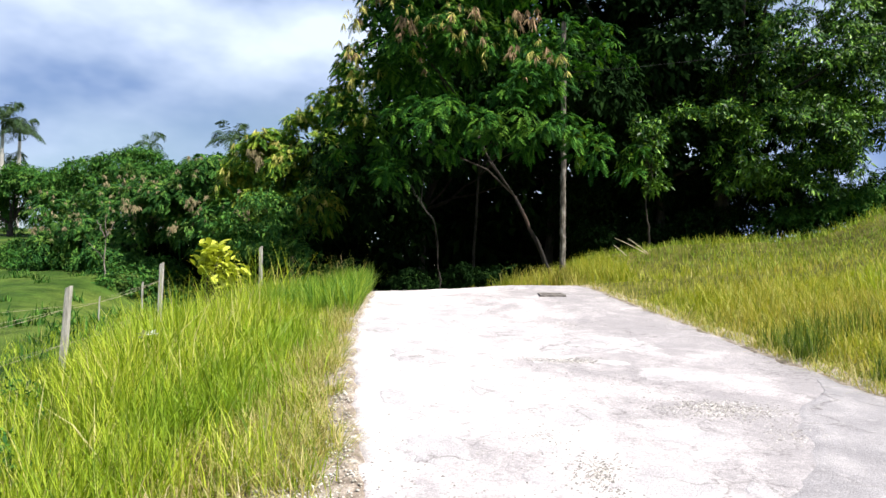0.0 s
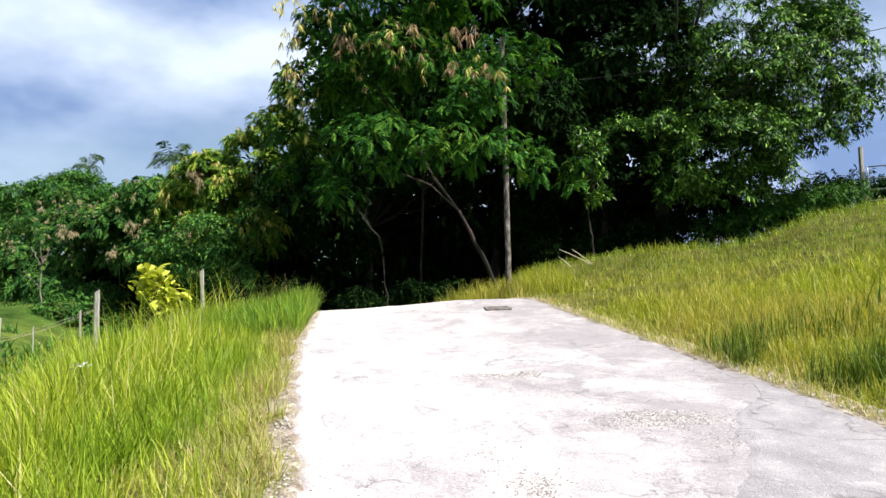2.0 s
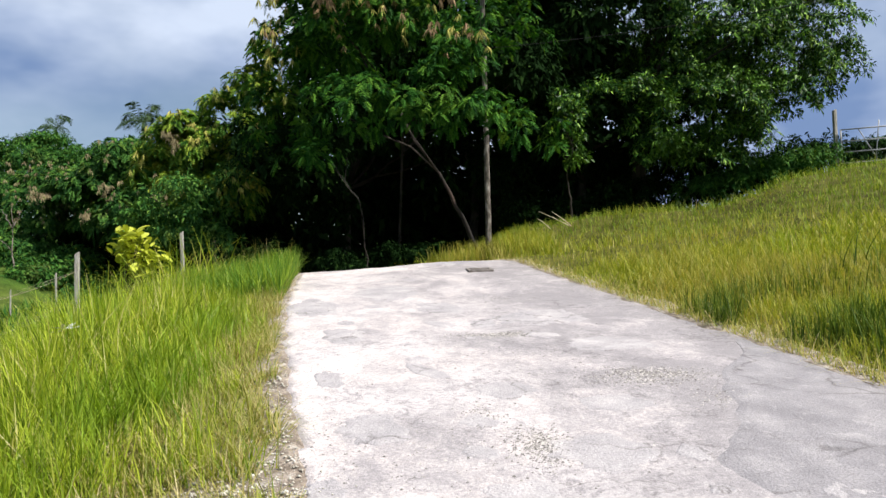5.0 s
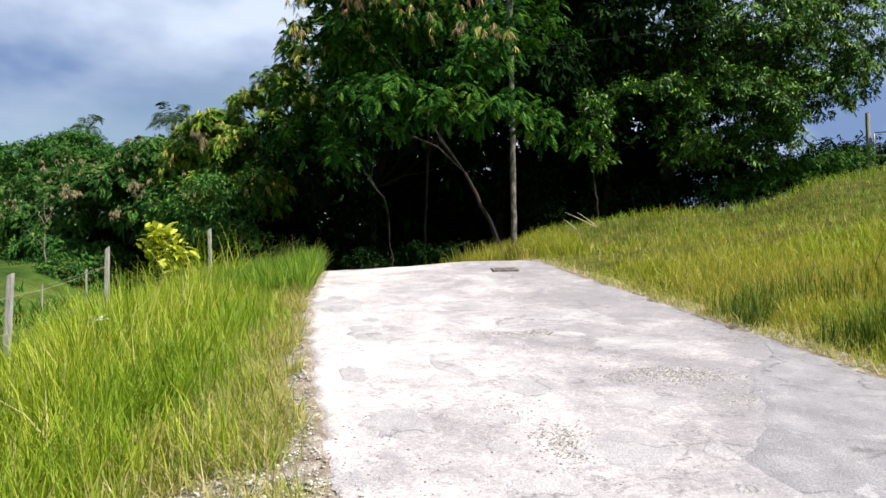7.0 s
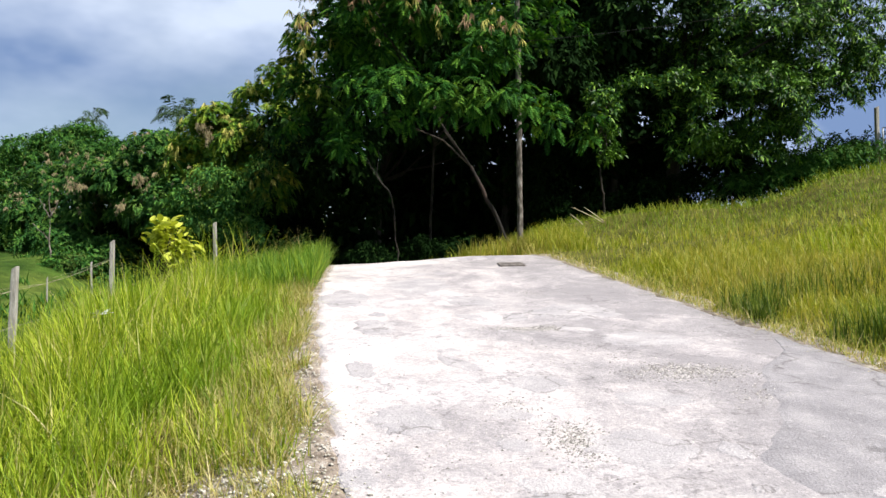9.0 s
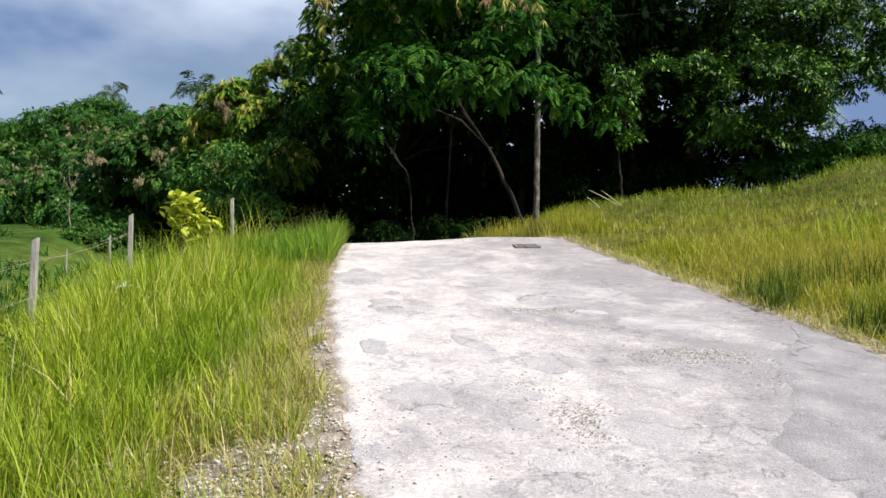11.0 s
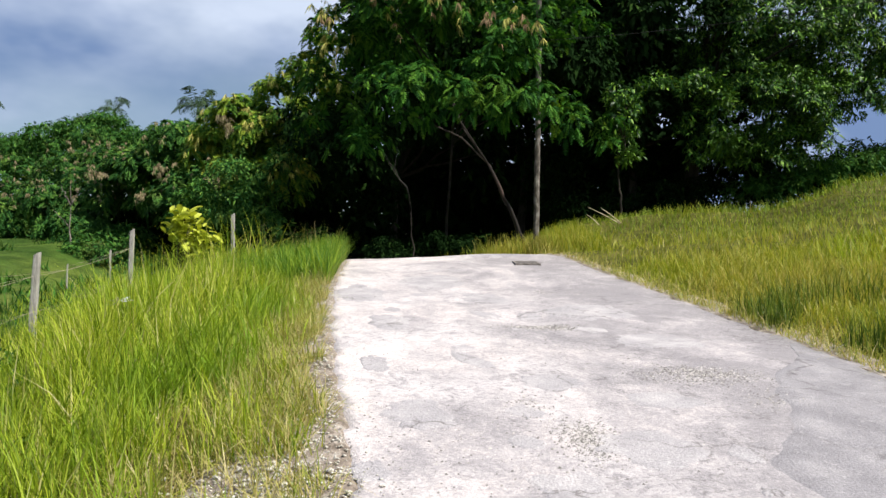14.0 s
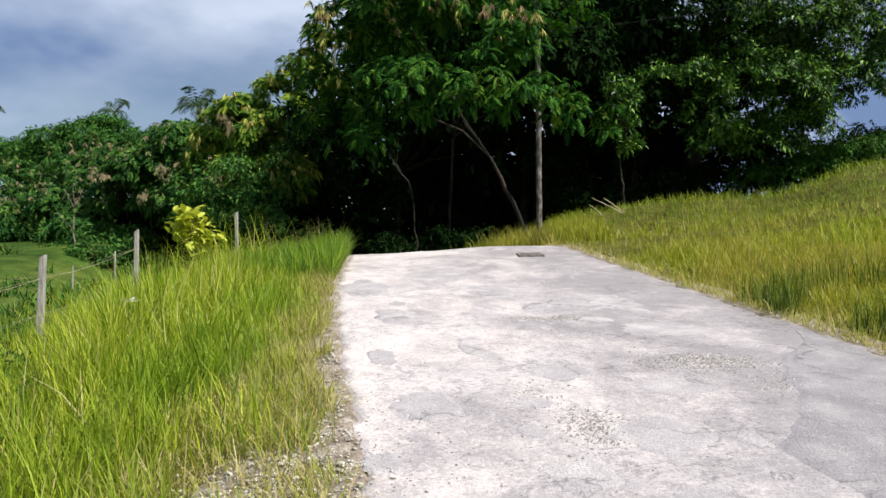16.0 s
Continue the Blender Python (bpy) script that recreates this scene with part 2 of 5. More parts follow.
def ground_material():
    """Grazed green turf on the pasture, brown thatch under the long grass of verge and bank."""
    m, nd, ln, b = material("turf_and_thatch")
    tc = nd.new("ShaderNodeTexCoord")
    sep = nd.new("ShaderNodeSeparateXYZ")
    ln.new(tc.outputs["Object"], sep.inputs["Vector"])
    big, mid, fine = noise_tex(nd, ln, 0.16, 5.0), noise_tex(nd, ln, 1.4, 6.0, 0.65), noise_tex(nd, ln, 16.0, 6.0, 0.7)
    turf = ramp(nd, [(0.36, (0.024, 0.055, 0.010)), (0.5, (0.050, 0.098, 0.015)), (0.64, (0.095, 0.135, 0.025))])
    ln.new(big.outputs["Fac"], turf.inputs["Fac"])
    spots = ramp(nd, [(0.35, (0.40, 0.48, 0.4)), (0.6, (1.2, 1.15, 1.1))])
    ln.new(mid.outputs["Fac"], spots.inputs["Fac"])
    turf_c = mixed(nd, ln, 1.0, turf.outputs["Color"], spots.outputs["Color"], "MULTIPLY")
    thatch = ramp(nd, [(0.36, (0.05, 0.052, 0.010)), (0.5, (0.085, 0.088, 0.016)), (0.66, (0.14, 0.13, 0.035))])
    ln.new(mid.outputs["Fac"], thatch.inputs["Fac"])
    where = nd.new("ShaderNodeMapRange")
    for key, v in zip(("From Min", "From Max", "To Min", "To Max"), (-5.6, -4.4, 0.0, 1.0)):
        where.inputs[key].default_value = v
    ln.new(sep.outputs["X"], where.inputs["Value"])
    col = mixed(nd, ln, where.outputs["Result"], turf_c, thatch.outputs["Color"])
    g = ramp(nd, [(0.3, (0.6, 0.6, 0.6)), (0.68, (1.2, 1.2, 1.2))])
    ln.new(fine.outputs["Fac"], g.inputs["Fac"])
    ln.new(mixed(nd, ln, 1.0, col, g.outputs["Color"], "MULTIPLY"), b.inputs["Base Color"])
    b.inputs["Roughness"].default_value = 0.95
    b.inputs["Specular IOR Level"].default_value = 0.1
    bp = nd.new("ShaderNodeBump")
    bp.inputs["Strength"].default_value, bp.inputs["Distance"].default_value = 0.9, 0.05
    ln.new(fine.outputs["Fac"], bp.inputs["Height"])
    ln.new(bp.outputs["Normal"], b.inputs["Normal"])
    return m


M_ROAD = road_material()
M_ASPHALT = asphalt_material("old_asphalt", (0.32, 0.302, 0.31), (0.375, 0.353, 0.358), (0.46, 0.432, 0.43), 1.6)
M_COAT = asphalt_material("old_asphalt_coat", (0.215, 0.203, 0.213), (0.262, 0.248, 0.258), (0.325, 0.307, 0.313), 0.8, 0.45)
M_STONE = rough_material("limestone_gravel", (0.40, 0.37, 0.31), (0.62, 0.59, 0.53), 9.0, 0.9, 0.3, 50.0)
M_GROUND = ground_material()
M_VERGESOIL = rough_material("dry_verge_soil", (0.15, 0.118, 0.09), (0.28, 0.23, 0.185), 9.0, 0.95, 0.9, 45.0, c2=(0.44, 0.40, 0.35))
M_POSTWOOD = rough_material("weathered_post_wood", (0.26, 0.24, 0.21), (0.42, 0.40, 0.36), 6.0, 0.9, 0.5, 30.0, (6, 6, 0.7))
M_POLEWOOD = rough_material("grey_pole_wood", (0.035, 0.03, 0.023), (0.10, 0.086, 0.068), 3.0, 0.9, 0.5, 30.0, (4, 4, 1.6), c2=(0.26, 0.24, 0.212))
# barks near black to sink into shade; pale flecks below imitate sunlit glimpses
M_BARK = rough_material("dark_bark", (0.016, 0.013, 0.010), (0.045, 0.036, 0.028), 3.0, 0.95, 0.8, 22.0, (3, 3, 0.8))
M_FLECKBARK = rough_material("pinkish_bark_sunflecks", (0.010, 0.008, 0.007), (0.018, 0.014, 0.012), 1.2, 0.95, 0.6, 22.0, (1, 1, 0.8), c2=(0.075, 0.047, 0.036))
M_FLECKSTEM = rough_material("bare_stem_sunflecks", (0.010, 0.009, 0.008), (0.02, 0.018, 0.015), 1.6, 0.95, 0.4, 24.0, c2=(0.14, 0.12, 0.105))
M_DRYSTEM = rough_material("pale_dry_stem", (0.12, 0.10, 0.08), (0.26, 0.23, 0.19), 3.0, 0.95, 0.4, 24.0)
M_PALMTRUNK = rough_material("pale_palm_trunk", (0.30, 0.29, 0.27), (0.44, 0.42, 0.39), 2.0, 0.9, 0.4, 20.0)
M_STEEL = rough_material("galvanised_steel", (0.22, 0.23, 0.24), (0.34, 0.35, 0.36), 4.0, 0.5, 0.1, 40.0, metal=0.3)
M_WIRE = rough_material("rusty_wire", (0.26, 0.22, 0.15), (0.42, 0.37, 0.28), 8.0, 0.7, 0.1, 40.0, metal=0.2)
M_CABLE = rough_material("black_cable", (0.008, 0.008, 0.008), (0.016, 0.016, 0.016), 8.0, 0.9, 0.1, 40.0)
M_CHIPS = leaf_material("stone_chips", [(0.0, (0.12, 0.113, 0.105)), (0.6, (0.25, 0.235, 0.22)), (1.0, (0.55, 0.52, 0.48))], through_light=0.0, gloss=0.9)
M_IRON = rough_material("rusty_cast_iron", (0.12, 0.105, 0.095), (0.26, 0.23, 0.21), 9.0, 0.8, 0.4, 40.0, metal=0.2)
M_STRAW = rough_material("dry_straw", (0.40, 0.33, 0.20), (0.56, 0.48, 0.31), 6.0, 0.8, 0.2, 30.0)
M_POD = rough_material("dry_pods", (0.12, 0.065, 0.04), (0.26, 0.15, 0.085), 1.3, 0.8, 0.2, 30.0, c2=(0.36, 0.27, 0.12))
M_SEED = rough_material("dry_seed_heads", (0.13, 0.088, 0.05), (0.26, 0.195, 0.11), 1.3, 0.85, 0.2, 30.0, c2=(0.36, 0.32, 0.16))
M_YPOD = rough_material("yellowing_leaves", (0.34, 0.26, 0.06), (0.48, 0.42, 0.10), 1.3, 0.8, 0.2, 30.0, c2=(0.30, 0.34, 0.06))
M_FEATHER = leaf_material("feathery_leaves", [(0.0, (0.009, 0.038, 0.008)), (0.45, (0.023, 0.092, 0.013)), (0.8, (0.052, 0.158, 0.019)), (1.0, (0.115, 0.255, 0.028))], (0.14, 0.25, 0.03), 0.55, (0.56, 0.68), 0.28, 0.6, 0.05)
M_BROAD = leaf_material("broad_leaves", [(0.0, (0.007, 0.029, 0.006)), (0.6, (0.025, 0.082, 0.012)), (0.8, (0.098, 0.23, 0.024)), (1.0, (0.26, 0.42, 0.06))], (0.13, 0.27, 0.03), 0.5, (0.54, 0.68), 0.14, 0.45, 0.14)
M_MIDGREEN = leaf_material("mid_green_leaves", [(0.0, (0.014, 0.055, 0.014)), (0.45, (0.042, 0.127, 0.027)), (0.8, (0.088, 0.205, 0.036)), (1.0, (0.165, 0.285, 0.05))], (0.17, 0.20, 0.055), 0.7, (0.56, 0.68), 0.2, 0.6, 0.05)
M_YELLOWISH = leaf_material("yellow_green_leaves", [(0.0, (0.034, 0.105, 0.017)), (0.4, (0.10, 0.215, 0.026)), (0.75, (0.20, 0.32, 0.036)), (1.0, (0.34, 0.43, 0.05))], (0.46, 0.43, 0.07), 1.1, (0.52, 0.62), 0.25, 0.6, 0.05)
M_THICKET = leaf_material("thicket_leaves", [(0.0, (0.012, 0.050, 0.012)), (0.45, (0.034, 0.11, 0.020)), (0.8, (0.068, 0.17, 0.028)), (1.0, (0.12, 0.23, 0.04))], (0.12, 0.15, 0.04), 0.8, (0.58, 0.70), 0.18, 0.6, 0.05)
# leaf colours lowered to near black to carry the trees' deep shade
M_SHADE = leaf_material("shade_coloured_leaves", [(0.0, (0.004, 0.012, 0.003)), (0.8, (0.009, 0.025, 0.006)), (1.0, (0.028, 0.062, 0.012))], through_light=0.05, gloss=0.8, shine=0.02)
M_PALM = leaf_material("palm_fronds", [(0.0, (0.020, 0.045, 0.016)), (1.0, (0.05, 0.085, 0.03))], through_light=0.15)
M_YBUSH = leaf_material("golden_leaves", [(0.0, (0.20, 0.33, 0.03)), (0.45, (0.38, 0.46, 0.05)), (0.8, (0.58, 0.56, 0.10)), (1.0, (0.26, 0.38, 0.04))], through_light=0.3, gloss=0.4)
M_TALL = leaf_material("tall_grass_blades", [(0.0, (0.09, 0.165, 0.012)), (0.3, (0.245, 0.34, 0.022)), (0.75, (0.495, 0.56, 0.055)), (0.9, (0.50, 0.48, 0.12)), (1.0, (0.65, 0.57, 0.31))], (0.155, 0.30, 0.016), 0.9, (0.48, 0.60), 0.45, 0.5, 0.15)
M_BANK = leaf_material("bank_grass_blades", [(0.0, (0.135, 0.20, 0.012)), (0.3, (0.25, 0.305, 0.019)), (0.65, (0.37, 0.40, 0.032)), (0.88, (0.40, 0.38, 0.06)), (1.0, (0.56, 0.51, 0.18))], (0.46, 0.38, 0.11), 0.3, (0.46, 0.64), 0.42, 0.5, 0.2)
M_UPPER = leaf_material("upper_bank_blades", [(0.0, (0.10, 0.17, 0.018)), (0.5, (0.19, 0.28, 0.03)), (1.0, (0.34, 0.37, 0.06))], (0.34, 0.34, 0.05), 0.3, (0.52, 0.64), 0.35, 0.6)
M_LUSH = leaf_material("lush_grass_blades", [(0.0, (0.06, 0.16, 0.014)), (0.6, (0.16, 0.28, 0.024)), (1.0, (0.34, 0.43, 0.04))], through_light=0.35, gloss=0.5, shine=0.25)
# green blades darkened to stand in for the grass's own shade
M_TUSSOCK = leaf_material("dark_green_shade_blades", [(0.0, (0.035, 0.07, 0.009)), (0.7, (0.095, 0.155, 0.015)), (1.0, (0.26, 0.30, 0.04))], through_light=0.22, gloss=0.5)
M_PASTURE = leaf_material("pasture_blades", [(0.0, (0.05, 0.11, 0.012)), (0.6, (0.11, 0.20, 0.020)), (1.0, (0.24, 0.31, 0.045))], (0.06, 0.13, 0.012), 0.6, (0.48, 0.6), 0.3, 0.6)
M_VERGE = leaf_material("dry_verge_blades", [(0.0, (0.17, 0.24, 0.03)), (0.4, (0.34, 0.34, 0.08)), (0.8, (0.44, 0.36, 0.15)), (1.0, (0.62, 0.53, 0.30))], through_light=0.35, gloss=0.6, shine=0.25)
M_OLIVE = leaf_material("olive_grass_blades", [(0.0, (0.10, 0.14, 0.014)), (0.5, (0.20, 0.24, 0.025)), (0.85, (0.32, 0.31, 0.06)), (1.0, (0.40, 0.31, 0.14))], through_light=0.35, gloss=0.6)
M_THATCH = leaf_material("dead_thatch_blades", [(0.0, (0.16, 0.11, 0.05)), (0.5, (0.34, 0.26, 0.13)), (0.85, (0.50, 0.41, 0.24)), (1.0, (0.30, 0.30, 0.07))], through_light=0.3, gloss=0.7)
M_SILVER = leaf_material("silvery_dry_leaf", [(0.0, (0.45, 0.45, 0.43)), (1.0, (0.6, 0.6, 0.58))], through_light=0.15, gloss=0.7)


# ---- builders ----
rng = np.random.default_rng(7)


def mesh_np(name, v, f, mats, smooth=False):
    """A mesh from an (n, 3) array of places and an (m, k) array of faces."""
    me = bpy.data.meshes.new(name)
    v, f = np.asarray(v, np.float32), np.asarray(f, np.int32)
    me.vertices.add(len(v))
    me.vertices.foreach_set("co", v.ravel())
    me.loops.add(f.size)
    me.loops.foreach_set("vertex_index", f.ravel())
    me.polygons.add(len(f))
    me.polygons.foreach_set("loop_start", np.arange(0, f.size, f.shape[1], dtype=np.int32))
    if smooth:
        me.polygons.foreach_set("use_smooth", np.ones(len(f), bool))
    me.materials.append(mats)
    me.update(calc_edges=True)
    return me


def part(name, me, parent=None, label=""):
    ob = new(name, me)
    if parent is not None:
        ob.parent = parent
    if label:
        tagged(ob, label)
    return ob


def thing(name, place, label, category, group="", kind=""):
    e = new(name)
    e.location = place
    e.empty_display_size = 0.2
    return tagged(e, label, category, group, kind)


def place_under(ob, parent):
    """Hang a mesh that is laid out in world metres under a thing that stands at its base."""
    ob.parent = parent
    ob.matrix_parent_inverse = Matrix.Translation(-parent.location)
    return ob


def tube(points, radii, sides=8, wobble=0.0):
    """Rings along a line of places: vertices and quads of a tapered tube, closed at its ends."""
    pts, radii = np.asarray(points, float), np.asarray(radii, float)
    d = np.gradient(pts, axis=0)
    d /= np.linalg.norm(d, axis=1, keepdims=True) + 1e-9
    ref = np.where(np.abs(d[:, 2:3]) > 0.9, [[1.0, 0, 0]], [[0, 0, 1.0]])
    a = np.cross(d, ref)
    a /= np.linalg.norm(a, axis=1, keepdims=True)
    b = np.cross(d, a)
    ang = np.arange(sides) * 2 * np.pi / sides
    r = radii[:, None] * (1 + wobble * rng.uniform(-1, 1, (len(pts), sides)))
    ring = pts[:, None] + r[..., None] * (a[:, None] * np.cos(ang)[None, :, None] + b[:, None] * np.sin(ang)[None, :, None])
    v = np.concatenate([ring.reshape(-1, 3), pts[:1], pts[-1:]])
    f = []
    n = len(pts)
    for i in range(n - 1):
        for k in range(sides):
            f.append((i * sides + k, i * sides + (k + 1) % sides, (i + 1) * sides + (k + 1) % sides, (i + 1) * sides + k))
    for k in range(0, sides, 2):
        f.append((n * sides, (k + 2) % sides, (k + 1) % sides, k))
        o = (n - 1) * sides
        f.append((n * sides + 1, o + k, o + k + 1, o + (k + 2) % sides))
    return v, np.array(f)


def joined(pieces):
    vs, fs, o = [], [], 0
    for v, f in pieces:
        vs.append(v), fs.append(np.asarray(f) + o)
        o += len(v)
    return np.concatenate(vs), np.concatenate(fs)


def bent(a, b, sag, n=7, sway=0.0):
    """A line of places from a to b, lifted by sag in its middle and swaying a little."""
    a, b = np.asarray(a, float), np.asarray(b, float)
    t = np.linspace(0, 1, n)[:, None]
    p = a + (b - a) * t
    p[:, 2] += sag * 4 * (t * (1 - t))[:, 0]
    if sway:
        p[1:-1] += rng.normal(0, sway, (n - 2, 3))
    return p


def unit(v):
    return v / (np.linalg.norm(v, axis=-1, keepdims=True) + 1e-9)


def broad_sprays(p, ahead, up, size, count=6, wide=0.34, droop=0.45):
    """Twigs of broad pointed leaves, each folded along its midrib and hanging a little."""
    n = len(p)
    vs = []
    for k in range(count):
        root = p + ahead * (size * (k / count) * 0.9)[:, None]
        a = unit(ahead * rng.uniform(0.3, 0.9, (n, 1)) + rng.normal(0, 0.6, (n, 3)) - np.array([0, 0, droop]))
        s = unit(np.cross(a, up) + rng.normal(0, 0.45, (n, 3)))
        u = np.cross(s, a)
        ll = (size * rng.uniform(0.42, 0.68, n))[:, None]
        mid = root + a * ll * 0.48
        fold = u * ll * 0.05
        vs.append(np.stack([root, mid + s * ll * wide / 2 + fold, root + a * ll - np.array([0, 0, 1.0]) * ll * 0.12, mid - s * ll * wide / 2 + fold], 1))
    v = np.concatenate([q[:, None] for q in vs], 1)
    return v.reshape(-1, 3), np.arange(n * count * 4).reshape(-1, 4)


# ---- the lie of the land ----
def x_left(y):
    y = np.asarray(y, float)
    q = np.clip(y, -30, 17) - 3.9
    near = -0.38 - 0.16 * q + np.where(q > 0, 0.0062 * q * q, 0.0)
    return near - np.where(y > 16, 0.10 * np.clip(y - 16, 0, 8) ** 2, 0)


def x_right(y):
    y = np.asarray(y, float)
    near = 4.08 - 0.0068 * np.clip(y - 3.5, 0, 40) ** 2 - 0.10 * np.minimum(y - 3.5, 0)
    return np.maximum(near - np.where(y > 15, 0.12 * np.clip(y - 15, 0, 8) ** 2, 0), -8.0)


def smooth(a, b, t):
    t = np.clip((t - a) / (b - a), 0, 1)
    return t * t * (3 - 2 * t)


def land(x, y):
    """Height of the ground: a slope that rises ahead, a bank to the right, a pasture that falls off to the left."""
    x, y = np.asarray(x, float), np.asarray(y, float)
    up_near = 0.1092 * np.maximum(np.minimum(y, 16.0), -25.0)
    right = up_near - 0.009 * np.clip(y - 16, 0, 30)
    left = up_near + 0.135 * np.clip(y - 16, 0, 18) + 0.12 * np.clip(y - 34, 0, 40)
    side = smooth(-9.0, -3.0, x)
    z = left * (1 - side) + right * side
    z = z - 0.0116 * np.clip(x, -5, 5) + 0.115 * smooth(10.5, 16.0, y) * smooth(-0.9, 1.6, x) * (1 - smooth(2.6, 5.5, x)) - 0.03 * smooth(12.0, 16.0, y) * (1 - smooth(-1.6, -0.4, x)) * smooth(-6, -2, x)
    d = np.maximum(x - np.maximum(x_right(y), -2.0), 0)
    z = z + 2.147 * (1 - np.exp(-((d / 14.42) ** 1.358))) + 0.061 * np.clip(d, 0, 25)
    # the brow of the bank: heights shaped by viewing direction to fit the camera's skyline
    along = x * 20.8 / np.maximum(y, 6.0)
    view_fit = np.interp(along, [0.5, 3.2, 4.8, 6.4, 8.1, 9.0, 9.9, 10.9, 11.7, 13.3, 15.7, 18.9, 26.0], [0.0, 0.1, 0.13, 0.09, -0.1, -0.25, -0.28, -0.12, 0.15, 0.21, 0.23, 0.12, 0.0])
    z = z + view_fit * smooth(14.0, 19.0, y) * (1 - smooth(40, 60, y))
    dl = np.maximum(x_left(np.minimum(y, 16)) - x, 0)
    z = z - 0.95 * (1 - np.exp(-dl / 4.5))
    hollow = smooth(16.2, 25.0, y) * smooth(-12.0, -6.0, x) * (1 - smooth(0.5, 4.5, x)) * (1 - smooth(40, 60, y))
    z = z - 2.4 * hollow
    return z


def land1(x, y):
    return float(land(x, y))


# ---- ground, road ----
def ground_sheet():
    gx = np.concatenate([-np.geomspace(2500, 16, 26), np.linspace(-15.5, 24, 118), np.geomspace(25, 2500, 26)])
    gy = np.concatenate([-np.geomspace(2500, 9, 22), np.linspace(-8, 34, 126), np.geomspace(35, 2500, 30)])
    X, Y = np.meshgrid(gx, gy)
    Z = land(X, Y)
    rough = np.array([noise.fractal(Vector((x * 0.9, y * 0.9, 0)), 1.0, 2.0, 4) for x, y in zip(X.ravel(), Y.ravel())]).reshape(X.shape)
    off = (X < x_left(Y) - 0.1) | (X > x_right(Y) + 0.1)
    Z = Z + np.where(off, 0.035 * rough, 0) - np.where(off, 0.0, 0.05)
    n, m = X.shape
    i = np.arange(n * m).reshape(n, m)
    f = np.stack([i[:-1, :-1], i[:-1, 1:], i[1:, 1:], i[1:, :-1]], -1).reshape(-1, 4)
    me = mesh_np("ground", np.stack([X, Y, Z], -1).reshape(-1, 3), f, M_GROUND, True)
    return tagged(new("ground", me), "uneven soil and turf of the hillside under the grass", "ground", kind="structure")


ground_sheet()


def road_relief(x, y):
    return 0.016 * noise.fractal(Vector((x * 1.3, y * 1.3, 3)), 1.0, 2.0, 5) + 0.01 * noise.noise(Vector((x * 0.5, y * 0.5, 8)))


def pothole(x, y):
    out = 0.0
    for px, py, rx, ry, deep in ((1.28, 9.2, 0.42, 0.5, 0.05), (2.0, 12.2, 0.3, 0.5, 0.04), (0.4, 5.9, 0.2, 0.2, 0.02)):
        q = ((x - px) / rx) ** 2 + ((y - py) / ry) ** 2
        out -= deep * max(0.0, 1 - q) ** 0.7
    return out


def road_z(x, y):
    return land1(x, y) + 0.012 + road_relief(x, y) + pothole(x, y)


def road_strip():
    ys = np.concatenate([np.linspace(-45, 2, 50), np.linspace(2.1, 19, 190), np.linspace(19.2, 26, 28)])
    us = np.linspace(0, 1, 72)
    v = []
    for y in ys:
        ragged_l = 0.13 * noise.fractal(Vector((0, y * 2.4, 1)), 0.9, 2.0, 5)
        ragged_r = 0.15 * noise.fractal(Vector((5, y * 1.8, 2)), 0.75, 2.0, 6)
        a, b = float(x_left(y)) + ragged_l, float(x_right(y)) + ragged_r
        for k, u in enumerate(us):
            x = a + (b - a) * u
            z = road_z(x, y)
            if k in (0, len(us) - 1):
                z -= 0.10
            v.append((x, y, z))
    n, m = len(ys), len(us)
    i = np.arange(n * m).reshape(n, m)
    f = np.stack([i[:-1, :-1], i[:-1, 1:], i[1:, 1:], i[1:, :-1]], -1).reshape(-1, 4)
    return tagged(new("road", mesh_np("road", v, f, M_ROAD, True)), "worn pale country road of limestone gravel and thin old asphalt", "road", kind="structure")


road = road_strip()


def asphalt_patch(cx, cy, rx, ry, turn, seed):
    """A remnant of the old asphalt coat: a ragged low plate that follows the road."""
    rings, n = 7, 72
    v, c, s = [(cx, cy, road_z(cx, cy) + 0.005)], math.cos(radians(turn)), math.sin(radians(turn))
    for r in range(1, rings + 1):
        for k in range(n):
            a = 2 * math.pi * k / n
            q = (r / rings) * (1 + 0.36 * noise.fractal(Vector((math.cos(a) * 1.4, math.sin(a) * 1.4, seed)), 0.7, 2.1, 6))
            ex, ey = rx * q * math.cos(a), ry * q * math.sin(a)
            x, y = cx + ex * c - ey * s, cy + ex * s + ey * c
            v.append((x, y, road_z(x, y) + (0.005 if r < rings else -0.006)))
    tri = [(0, 1 + k, 1 + (k + 1) % n) for k in range(n)]
    quad = [(1 + r * n + k, 1 + (r + 1) * n + k, 1 + (r + 1) * n + (k + 1) % n, 1 + r * n + (k + 1) % n) for r in range(rings - 1) for k in range(n)]
    me = bpy.data.meshes.new("asphalt_patch")
    me.from_pydata(v, [], tri + quad)
    me.polygons.foreach_set("use_smooth", [True] * len(me.polygons))
    me.materials.append(M_ASPHALT)
    me.update()
    return part("asphalt_patch", me, road, "remnant of grey asphalt on the road")


